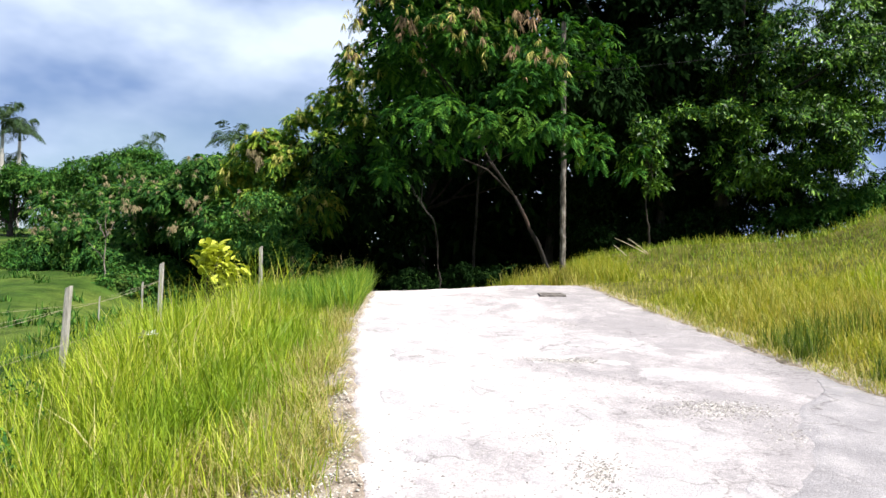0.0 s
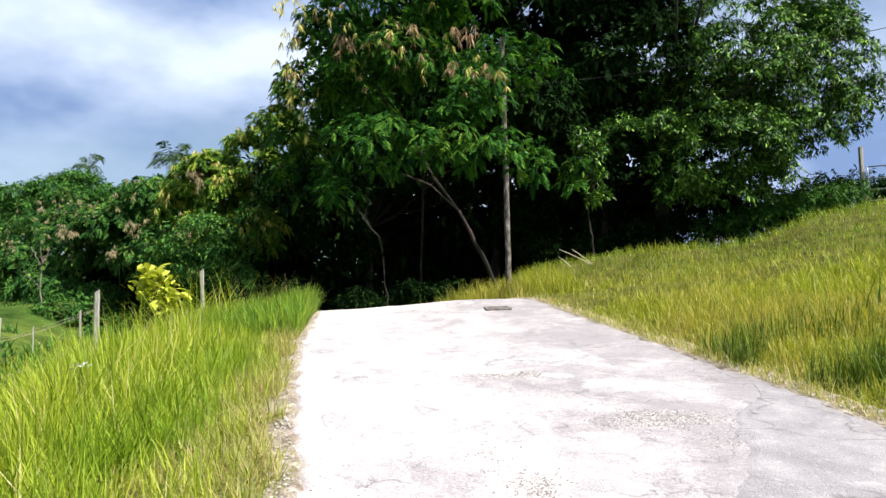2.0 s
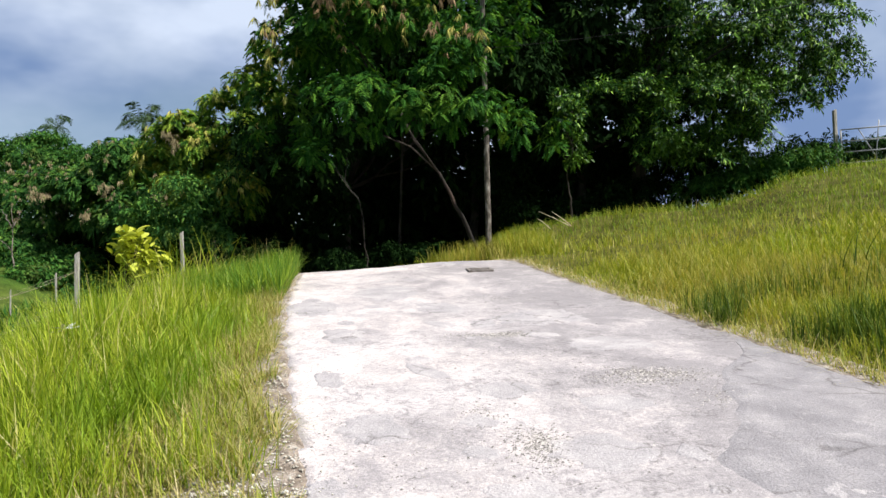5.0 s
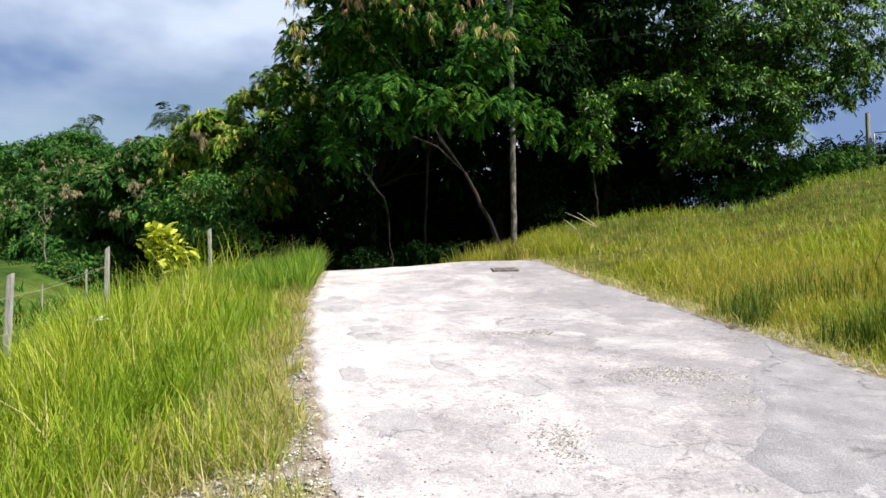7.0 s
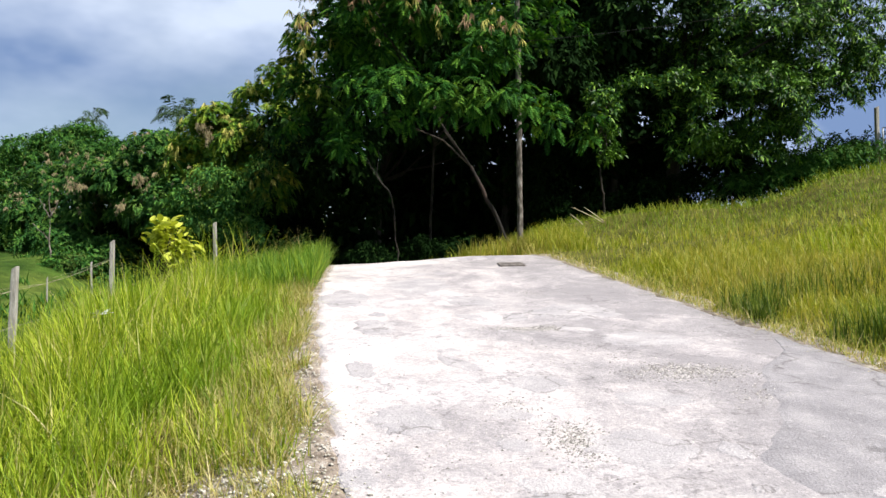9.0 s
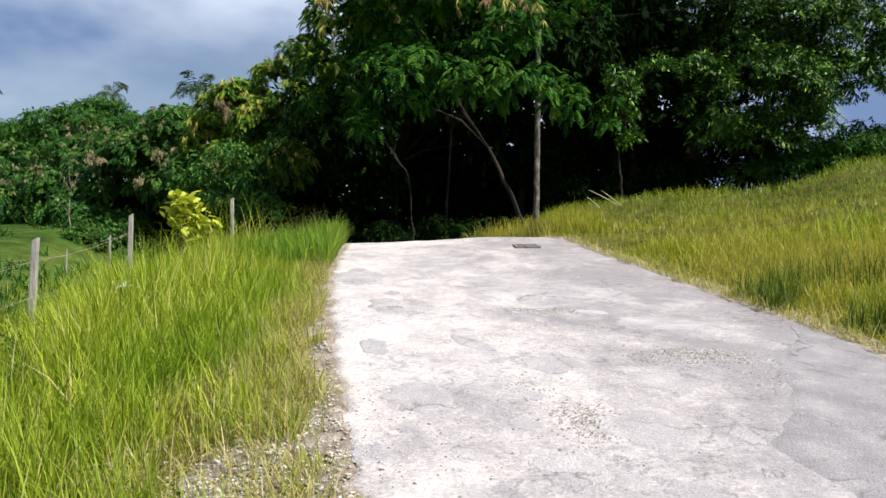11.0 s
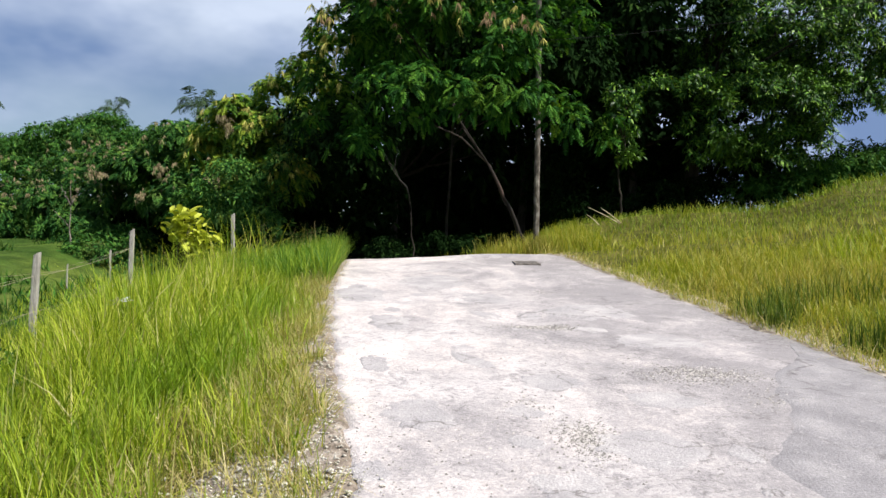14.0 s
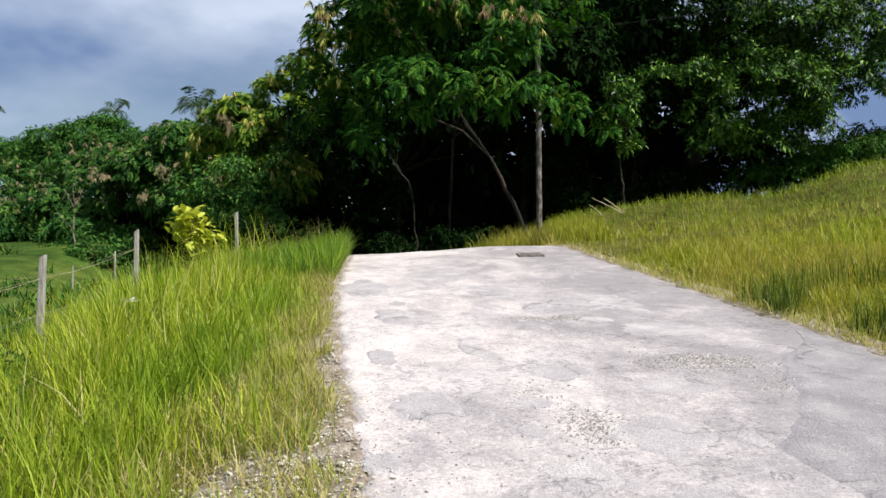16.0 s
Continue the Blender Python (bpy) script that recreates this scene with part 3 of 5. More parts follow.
PATCHES = ((-0.02, 5.32, 0.26, 0.34, 10), (-0.41, 6.81, 0.13, 0.34, 5), (1.01, 6.25, 0.27, 0.24, -15), (1.79, 5.75, 0.29, 0.25, 5), (0.46, 6.98, 0.12, 0.34, 25), (0.73, 4.09, 0.22, 0.24, 20), (1.36, 4.72, 0.34, 0.32, 0), (-0.77, 11.0, 0.36, 0.8, 5),
           (0.21, 12.3, 0.5, 0.8, 0), (0.94, 10.7, 0.36, 0.6, 10), (2.12, 9.7, 0.55, 0.6, -10), (2.4, 7.9, 0.42, 0.4, 0), (-0.32, 8.8, 0.25, 0.5, 5), (-0.3, 4.3, 0.12, 0.2, 10), (0.2, 3.5, 0.25, 0.22, 15))
for k, (px, py, ex, ey, turn) in enumerate(PATCHES):
    asphalt_patch(px, py, ex, ey, turn, 11.3 * k)


patch_at = [(px, py, max(ex, 0.7 * ey)) for px, py, ex, ey, turn in PATCHES]
while len(patch_at) < 34:
    py = 2.6 + 13.0 * rng.uniform() ** 1.2
    px = rng.uniform(float(x_left(py)) + 0.6, 3.0 - 0.05 * py)
    size = rng.uniform(0.07, 0.2)
    if all(math.hypot(px - a, (py - b) * 0.8) > size + c for a, b, c in patch_at):
        patch_at.append((px, py, size))
        asphalt_patch(px, py, size, size * rng.uniform(1.0, 1.6), rng.uniform(-30, 30), 40 + 3.7 * len(patch_at))


def asphalt_sheet():
    """The whole coat that is left along the foot of the bank, with a broken edge."""
    ys = np.linspace(-14.0, 7.9, 300)
    edge = np.interp(ys, [-14.0, 0.6, 2.0, 3.7, 4.5, 5.1, 5.5, 6.0, 6.6, 7.2, 7.9], [1.6, 1.2, 1.6, 2.0, 1.94, 2.40, 2.57, 2.70, 3.0, 3.5, 3.8])
    us = np.linspace(0, 1, 26)
    v = []
    for y, a in zip(ys, edge):
        a = a + 0.06 * noise.fractal(Vector((2, y * 2.2, 7)), 0.8, 2.1, 5)
        b = float(x_right(y)) - 0.10
        for k, u in enumerate(us):
            x = a + (b - a) * u
            v.append((x, y, road_z(x, y) + (0.005 if 0 < k < 25 else -0.006)))
    i = np.arange(len(v)).reshape(-1, 26)
    f = np.stack([i[:-1, :-1], i[:-1, 1:], i[1:, 1:], i[1:, :-1]], -1).reshape(-1, 4)
    part("asphalt_sheet", mesh_np("asphalt_sheet", v, f, M_COAT, True), road, "broad smooth grey sheet of old asphalt")


asphalt_sheet()


def loose_chips():
    """Broken stone lying in the worn hollows of the road."""
    base_v = np.array([(0, 0, 1), (0.9, 0, 0.1), (0.1, 0.85, 0), (-0.8, 0.2, 0.05), (-0.1, -0.8, 0)])
    base_f = np.array([(0, 1, 2), (0, 2, 3), (0, 3, 4), (0, 4, 1)])
    xs, ys = [], []
    for cx, cy, sx, sy, n in ((2.34, 6.5, 0.26, 0.15, 2300), (1.0, 4.86, 0.1, 0.2, 1500), (1.37, 8.6, 0.24, 0.10, 1300), (1.83, 11.35, 0.12, 0.15, 200), (0.73, 5.57, 0.09, 0.18, 350), (2.62, 5.77, 0.14, 0.14, 350), (0.5, 4.6, 0.5, 0.7, 500), (1.3, 7.4, 0.7, 0.9, 500), (-0.35, 5.0, 0.25, 1.6, 600)):
        xs.append(rng.normal(cx, sx, n)), ys.append(rng.normal(cy, sy, n))
    x, y = np.concatenate(xs), np.concatenate(ys)
    keep = (x > x_left(y) + 0.05) & (x < 2.6 + 0.05 * y)
    x, y = x[keep], y[keep]
    z = np.array([road_z(a, b) for a, b in zip(x, y)])
    s = 0.003 + 0.011 * rng.uniform(0, 1, len(x)) ** 2.5
    turn = rng.uniform(0, 6.28, len(x))
    p = base_v[None] * s[:, None, None] * rng.uniform(0.7, 1.3, (len(x), 1, 3))
    c, sn = np.cos(turn)[:, None], np.sin(turn)[:, None]
    v = np.stack([p[..., 0] * c - p[..., 1] * sn + x[:, None], p[..., 0] * sn + p[..., 1] * c + y[:, None], p[..., 2] * 0.7 + z[:, None]], -1)
    f = (np.arange(len(x)) * 5)[:, None, None] + base_f[None]
    tagged(new("stone_chips", mesh_np("stone_chips", v.reshape(-1, 3), f.reshape(-1, 3), M_CHIPS)), "loose grey and white stone chips on the worn road", "gravel", kind="stuff")


loose_chips()


def drain_grate():
    cx, cy, w, l = 2.06, 14.5, 0.42, 0.40
    e = thing("drain_grate", (cx, cy, road_z(cx, cy)), "dark iron drain grate set in the pale road", "grate")
    tilt = Matrix.Rotation(math.atan(0.1092), 4, "X")

    def bar(name, x, y, hx, hy, hz):
        bm = bmesh.new()
        bmesh.ops.create_cube(bm, size=1, matrix=tilt @ Matrix.Translation((x, y, 0.004)) @ Matrix.Diagonal((2 * hx, 2 * hy, 2 * hz, 1)))
        bmesh.ops.bevel(bm, geom=bm.edges[:], offset=0.004, segments=1, affect="EDGES")
        me = bpy.data.meshes.new(name)
        bm.to_mesh(me), bm.free()
        me.materials.append(M_IRON)
        return part(name, me, e)
    for x in (-w / 2, w / 2):
        bar("frame_side", x, 0, 0.025, l / 2 + 0.025, 0.02)
    for y in (-l / 2, l / 2):
        bar("frame_side", 0, y, w / 2 - 0.028, 0.025, 0.02)
    for k in range(9):
        bar("bar", -w / 2 + 0.05 + k * (w - 0.1) / 8, 0, 0.014, l / 2 - 0.03, 0.014)
    bar("pan", 0, 0, w / 2 - 0.03, l / 2 - 0.03, 0.003)


drain_grate()


# ---- grass ----
def blades(name, x, y, length, width, lean, mat, segs=3, label="", category="grass", curl=1.0):
    """Single blades of grass: bent tapering strips, each rooted in the ground."""
    n = len(x)
    z = land(x, y) - 0.03
    a = rng.uniform(0, 2 * np.pi, n)
    face = a + np.pi / 2 + rng.normal(0, 0.4, n)
    lean = np.abs(lean * rng.normal(1, 0.45, n))
    dirx, diry = np.cos(a), np.sin(a)
    rows = []
    for k in range(segs + 1):
        t = k / segs
        out = length * (lean * t * (0.45 + 0.55 * t * curl))
        up = length * t * np.sqrt(np.clip(1 - (lean * t) ** 2 * 0.75, 0.05, 1))
        w = width * (1 - t) ** 0.7 * 0.5 + 0.0006
        cx, cy, cz = x + dirx * out, y + diry * out, z + up
        for s in (-1, 1):
            rows.append(np.stack([cx + s * w * np.cos(face), cy + s * w * np.sin(face), cz], -1))
    v = np.stack(rows, 1)
    k = 2 * (segs + 1)
    base = (np.arange(n) * k)[:, None, None]
    q = np.array([[2 * i, 2 * i + 1, 2 * i + 3, 2 * i + 2] for i in range(segs)])[None]
    ob = new(name, mesh_np(name, v.reshape(-1, 3), (base + q).reshape(-1, 4), mat))
    return tagged(ob, label, category, kind="stuff")


def scatter(n, x0, x1, y0, y1):
    return rng.uniform(x0, x1, n), rng.uniform(y0, y1, n)


def field_noise(x, y, scale, seed):
    return np.array([noise.noise(Vector((a * scale, b * scale, seed))) for a, b in zip(x, y)])


def verge_strip(name, edge, sign, width, label):
    """Bare dry soil between road and grass."""
    ys = np.linspace(-45, 17.5, 300)
    us = np.linspace(0, 1, 9)
    v = []
    for y in ys:
        w = width * (1 + 0.6 * noise.fractal(Vector((sign, y * 0.8, 4)), 1.0, 2.0, 4))
        for k, u in enumerate(us):
            x = float(edge(y)) - sign * 0.15 + sign * (w + 0.15) * u
            v.append((x, y, land1(x, y) + (0.012 + 0.012 * noise.noise(Vector((x * 4, y * 4, 0))) if 0 < k < 8 else -0.06)))
    i = np.arange(len(ys) * 9).reshape(-1, 9)
    f = np.stack([i[:-1, :-1], i[:-1, 1:], i[1:, 1:], i[1:, :-1]], -1).reshape(-1, 4)
    return tagged(new(name, mesh_np(name, v, f, M_VERGESOIL, True)), label, "verge", kind="structure")


verge_west = verge_strip("verge_west", x_left, -1, 0.8, "strip of dry brown soil and thatch beside the road")
verge_strip("verge_east", x_right, 1, 0.3, "strip of dry brown soil at the foot of the bank")


def tall_grass():
    # tufts of long blades on the verge, up to the fence
    tx, ty = scatter(6000, -7.2, -0.2, -0.5, 18.0)
    gap = x_left(ty) - tx
    keep = (gap > 0.22) & (gap < 3.62 - 0.03 * ty) & (rng.uniform(0, 1, len(tx)) < smooth(-0.15, 1.1, gap) * (0.34 + 0.70 * smooth(3.0, 7.0, ty + gap)) * (1 - 0.6 * smooth(1.3, 2.3, gap) * (1 - smooth(4.5, 7.5, ty))))
    keep &= (field_noise(tx, ty, 0.9, 2.0) > -0.34) & (np.hypot(tx + 0.95, (ty - 4.0) * 0.6) > 0.42)
    tx, ty, gap = tx[keep], ty[keep], gap[keep]
    per = 23
    x = (tx[:, None] + rng.normal(0, 0.07, (len(tx), per))).ravel()
    y = (ty[:, None] + rng.normal(0, 0.07, (len(tx), per))).ravel()
    tall = ((0.25 + 0.18 * smooth(0.2, 1.0, gap) + 0.46 * smooth(0.6, 2.0, gap) * smooth(3, 9, ty) - 0.42 * smooth(1.9, 3.0, gap) * smooth(4, 8, ty)) * (1 - 0.45 * smooth(10.5, 14.0, ty)) * rng.uniform(0.7, 1.3, len(tx)))[:, None]
    ln = (tall * rng.uniform(0.4, 1.2, (len(tx), per))).ravel()
    blades("tall_grass", x, y, ln, rng.uniform(0.007, 0.024, len(x)) * (0.5 + 0.5 * smooth(3.0, 9.0, y)), 0.45, M_TALL, 3, "tall sunlit yellow-green grass tufts beside the road")
    # low sparse dry grass at the road's edge
    y = rng.uniform(1.6, 17, 27000)
    gap = np.abs(rng.normal(0, 0.62, len(y))) + 0.05
    x = x_left(y) - gap
    keep = (gap < 2.2) & (field_noise(x, y, 2.2, 5.0) + 0.8 * smooth(0.0, 0.5, gap) > 0.14)
    keep &= (np.hypot(x + 1.05, (y - 4.05) * 0.6) > 0.42) | (rng.uniform(0, 1, len(y)) < 0.4)
    y2 = rng.uniform(1.6, 16.5, 2600)
    x2 = x_right(y2) + np.abs(rng.normal(0, 0.13, len(y2))) - 0.03
    x, y = np.concatenate([x[keep], x2]), np.concatenate([y[keep], y2])
    blades("dry_verge_grass", x, y, rng.uniform(0.08, 0.36, len(x)), rng.uniform(0.004, 0.010, len(x)), 0.9, M_VERGE, 2, "short dry straw-coloured grass at the road's edges")
    # broad bright blades towards the fence
    x, y = rng.normal(-3.1, 0.42, 900), rng.normal(8.4, 0.9, 900)
    blades("broad_grass", x, y, rng.uniform(0.3, 0.72, len(x)), rng.uniform(0.014, 0.028, len(x)), 0.6, M_TALL, 4, "broad bright grass blades near the fence")
    # brown thatch and dead stalks between the tufts nearest the road
    x, y = scatter(24000, -5.2, 0.3, 1.6, 8.5)
    gap = x_left(y) - x
    keep = (gap > 0.25) & (gap < 3.6) & (field_noise(x, y, 1.1, 14.0) - 0.05 * (y - 4.0) + 0.15 * smooth(1.2, 2.4, gap) > -0.05) & (np.hypot(x + 1.05, (y - 4.05) * 0.6) > 0.42)
    x, y = x[keep], y[keep]
    blades("dry_thatch", x, y, rng.uniform(0.06, 0.26, len(x)), rng.uniform(0.004, 0.009, len(x)), 1.0, M_THATCH, 2, "dead brown thatch between the grass tufts")
    # low green grass between the tufts and beyond the fence
    x, y = scatter(26000, -9.0, 1.6, -7.0, 18)
    gap = x_left(y) - x
    keep = (gap > 0.9) & (gap < 5.5) & (np.hypot(x + 1.1, (y - 4.0) * 0.6) > 0.6)
    x, y = x[keep], y[keep]
    near = (y < 7.5) & (x_left(y) - x > 1.0)
    for who, mt, words in ((~near, M_TALL, "low green grass along the fence"), (near, M_OLIVE, "low olive and brownish grass of the near verge")):
        blades("low_grass", x[who], y[who], rng.uniform(0.12, 0.38, int(who.sum())), rng.uniform(0.006, 0.014, int(who.sum())), 0.75, mt, 3, words)
    # leafy weeds low in the verge
    p = np.concatenate([np.array([wx, wy, land1(wx, wy) + 0.2]) + rng.normal(0, 1, (60, 3)) * np.array([0.15, 0.15, 0.1]) for wx, wy in ((-3.75, 7.2), (-4.0, 7.5), (-3.4, 6.6), (-2.9, 5.4))])
    v, f = broad_sprays(p, unit(rng.normal(0, 1, p.shape) + np.array([0, 0, 0.5])), np.tile([0, 0, 1.0], (len(p), 1)), rng.uniform(0.07, 0.13, len(p)), 5, 0.5)
    tagged(new("leafy_weeds", mesh_np("leafy_weeds", v, f, M_THICKET)), "small dark leafy weeds growing in the verge grass", "weeds", kind="stuff")
    # tall rank stalks round the post by the golden shrub
    x, y = rng.normal(-3.5, 0.42, 300), rng.normal(14.4, 0.5, 300)
    blades("rank_stalks", x, y, rng.uniform(0.6, 1.5, len(x)), rng.uniform(0.008, 0.020, len(x)), 0.7, M_TALL, 5, "tall rank grass stalks round a fence post")
    x, y = rng.normal(-3.55, 0.45, 90), rng.normal(14.1, 0.5, 90)
    blades("dry_straw", x, y, rng.uniform(0.5, 1.1, len(x)), rng.uniform(0.008, 0.026, len(x)), 0.85, M_VERGE, 5, "bleached dry straw bent over round a fence post")
    x, y = scatter(120, -3.2, -1.55, 14.0, 16.6)
    blades("thin_seed_stalks", x, y, rng.uniform(0.55, 1.05, len(x)), rng.uniform(0.006, 0.011, len(x)), 0.4, M_VERGE, 4, "thin tan seed stalks over the lush grass")
    # dense dark end of the verge at the crest
    x, y = scatter(10000, -3.4, -1.35, 12.2, 17.2)
    keep = x < x_left(y) - 0.02
    x, y = x[keep], y[keep]
    blades("crest_grass", x, y, rng.uniform(0.32, 0.72, len(x)), rng.uniform(0.009, 0.018, len(x)), 0.45, M_LUSH, 3, "dense lush green grass clump where the road tops the rise")


tall_grass()


def bank_grass():
    x, y = scatter(116000, 0.5, 27, 1.0, 29)
    d = x - x_right(y)
    far = np.hypot(x, y)
    keep = (d > 0.02) & (x < 1.05 * y + 6) & (rng.uniform(0, 1, len(x)) < np.clip(1.25 - far / 34, 0.22, 1))
    x, y, d, far = x[keep], y[keep], d[keep], far[keep]
    drift = field_noise(x, y, 0.35, 9.0)
    ln = (0.13 + 0.24 * smooth(0.0, 1.3, d)) * rng.uniform(0.5, 1.25, len(x)) * (1 + 0.6 * drift)
    nx, ny = scatter(105000, 2.5, 13, 1.0, 14)
    nd_ = nx - x_right(ny)
    near = (nd_ > 0.03) & (nd_ < 6.5) & (nx < 1.05 * ny + 6) & (rng.uniform(0, 1, len(nx)) < 1.1 - nd_ / 7.5)
    near &= (field_noise(nx, ny, 0.9, 31.0) < 0.10) | (nd_ > 2.2) | (ny > 9.0) | (rng.uniform(0, 1, len(nx)) < 0.35)
    nx, ny, nd_ = nx[near], ny[near], nd_[near]
    ln = np.concatenate([ln, (0.14 + 0.27 * smooth(0.0, 1.0, nd_)) * rng.uniform(0.4, 1.25, len(nx)) * (1 + 0.5 * field_noise(nx, ny, 0.5, 9.0))])
    x, y, far = np.concatenate([x, nx]), np.concatenate([y, ny]), np.concatenate([far, np.hypot(nx, ny)])
    wide = rng.uniform(0.005, 0.011, len(x)) * (1 + far / 22)
    upper = (smooth(14.0, 24.0, far + 0.35 * x) + 0.5 * field_noise(x, y, 0.3, 3.0) + rng.normal(0, 0.12, len(x))) > 0.75
    blades("bank_grass", x[~upper], y[~upper], ln[~upper] * 0.72, wide[~upper], 0.55, M_BANK, 2, "yellow-green seeding grass covering the bank")
    blades("upper_bank_grass", x[upper], y[upper], ln[upper] * 0.7, wide[upper] * 1.2, 0.6, M_UPPER, 2, "softer green grass on the upper bank below the gate")
    y = 2.0 + 8.0 * rng.uniform(0, 1, 8000) ** 1.4
    d = np.abs(rng.normal(0.7, 0.7, len(y))) + 0.08
    keep = field_noise(x_right(y) + d, y, 0.9, 31.0) > 0.04
    y, d = y[keep], d[keep]
    blades("lush_bank_grass", x_right(y) + d, y, rng.uniform(0.22, 0.50, len(y)), rng.uniform(0.007, 0.014, len(y)), 0.3, M_TUSSOCK, 3, "lush darker grass at the foot of the bank")
    tx, ty = scatter(150, 6.0, 13.0, 7.0, 15.0)
    keep = (tx - x_right(ty) > 3.0) & (field_noise(tx, ty, 0.5, 21.0) > 0.15)
    tx, ty = tx[keep], ty[keep]
    x = (tx[:, None] + rng.normal(0, 0.12, (len(tx), 30))).ravel()
    y = (ty[:, None] + rng.normal(0, 0.12, (len(tx), 30))).ravel()
    blades("bank_tussocks", x, y, rng.uniform(0.3, 0.75, len(x)), rng.uniform(0.007, 0.013, len(x)), 0.5, M_TALL, 3, "taller green tussocks on the bank")
    # clumps at the foot of the bank, self-shade put into their dark blades
    y = 2.2 + 6.8 * rng.uniform(0, 1, 10000)
    d = np.abs(rng.normal(0.7, 0.75, len(y))) + 0.12
    keep = (field_noise(x_right(y) + d, y, 0.9, 31.0) > 0.2) & (d < 2.4)
    y, d = y[keep], d[keep]
    blades("shade_bank_grass", x_right(y) + d, y, rng.uniform(0.2, 0.42, len(y)), rng.uniform(0.008, 0.015, len(y)), 0.4, M_TUSSOCK, 3, "green grass clumps at the foot of the bank, coloured dark for shade")
    # the big tussock: wide across the slope, dense, inner shade put into blade colour
    u, w = rng.normal(0.35, 1.1, 9000), rng.normal(0, 0.36, 9000)
    blades("shade_tussock", 9.05 + 0.73 * u + 0.68 * w, 8.0 - 0.68 * u + 0.73 * w, rng.uniform(0.4, 1.05, len(u)), rng.uniform(0.010, 0.02, len(u)), 0.5, M_TUSSOCK, 3, "big green grass tussock on the bank, coloured dark for its own shade")
    u, w = rng.normal(0.1, 0.9, 550), rng.normal(0.3, 0.25, 550)
    blades("seed_stalks", 9.05 + 0.73 * u + 0.68 * w, 8.0 - 0.68 * u + 0.73 * w, rng.uniform(0.6, 1.2, len(u)), rng.uniform(0.008, 0.018, len(u)), 0.45, M_TALL, 4, "pale seeding stalks over the dark tussock")
    x, y = scatter(1000, 6.6, 10.6, 5.6, 9.4)
    keep = field_noise(x, y, 0.7, 12.0) > -0.05
    x, y = x[keep], y[keep]
    blades("long_bright_blades", x, y, rng.uniform(0.45, 0.85, len(x)), rng.uniform(0.010, 0.019, len(x)), 0.4, M_TALL, 4, "long bright blades standing over the bank grass")
    # grass that runs on past the crest round the foot of the pole
    x, y = scatter(5200, 0.5, 4.2, 16.6, 19.6)
    keep = (x > x_right(y) - 0.9 + 0.5 * field_noise(x, y, 1.2, 8.0)) & (rng.uniform(0, 1, len(x)) < smooth(0.4, 2.2, x))
    x, y = x[keep], y[keep]
    blades("crest_verge_grass", x, y, rng.uniform(0.2, 0.6, len(x)), rng.uniform(0.010, 0.020, len(x)), 0.5, M_BANK, 3, "ragged green grass round the foot of the pole")
    # coarse bright blades on the lower bank before the tussock
    x, y = scatter(5500, 4.8, 11.0, 3.6, 9.6)
    keep = (x - x_right(y) > 0.5) & (field_noise(x, y, 0.55, 17.0) + 0.16 * (x - 7.0) > 0.05)
    x, y = x[keep], y[keep]
    blades("coarse_grass", x, y, rng.uniform(0.3, 0.7, len(x)), rng.uniform(0.008, 0.018, len(x)), 0.3, M_LUSH, 3, "coarse bright green grass on the lower bank")


bank_grass()


def pasture_grass():
    x, y = scatter(15000, -12, -4.2, 5, 18)
    keep = (x > -0.95 * y - 2) & (x_left(y) - x > 3.2)
    x, y = x[keep], y[keep]
    blades("pasture_grass", x, y, rng.uniform(0.04, 0.12, len(x)), rng.uniform(0.008, 0.016, len(x)), 0.9, M_PASTURE, 2, "short grazed green pasture grass behind the fence")


pasture_grass()


def pasture_weeds():
    x, y = scatter(110, -17, -4.6, 9, 27)
    keep = (x > -0.7 * y) & (x_left(y) - x > 3.6)
    x, y = x[keep], y[keep]
    n = 34
    px = (x[:, None] + rng.normal(0, 0.14, (len(x), n))).ravel()
    py = (y[:, None] + rng.normal(0, 0.14, (len(x), n))).ravel()
    blades("pasture_weeds", px, py, rng.uniform(0.08, 0.42, len(px)), rng.uniform(0.02, 0.05, len(px)), 0.8, M_THICKET, 2, "small dark weeds dotted over the pasture", "weeds")


pasture_weeds()


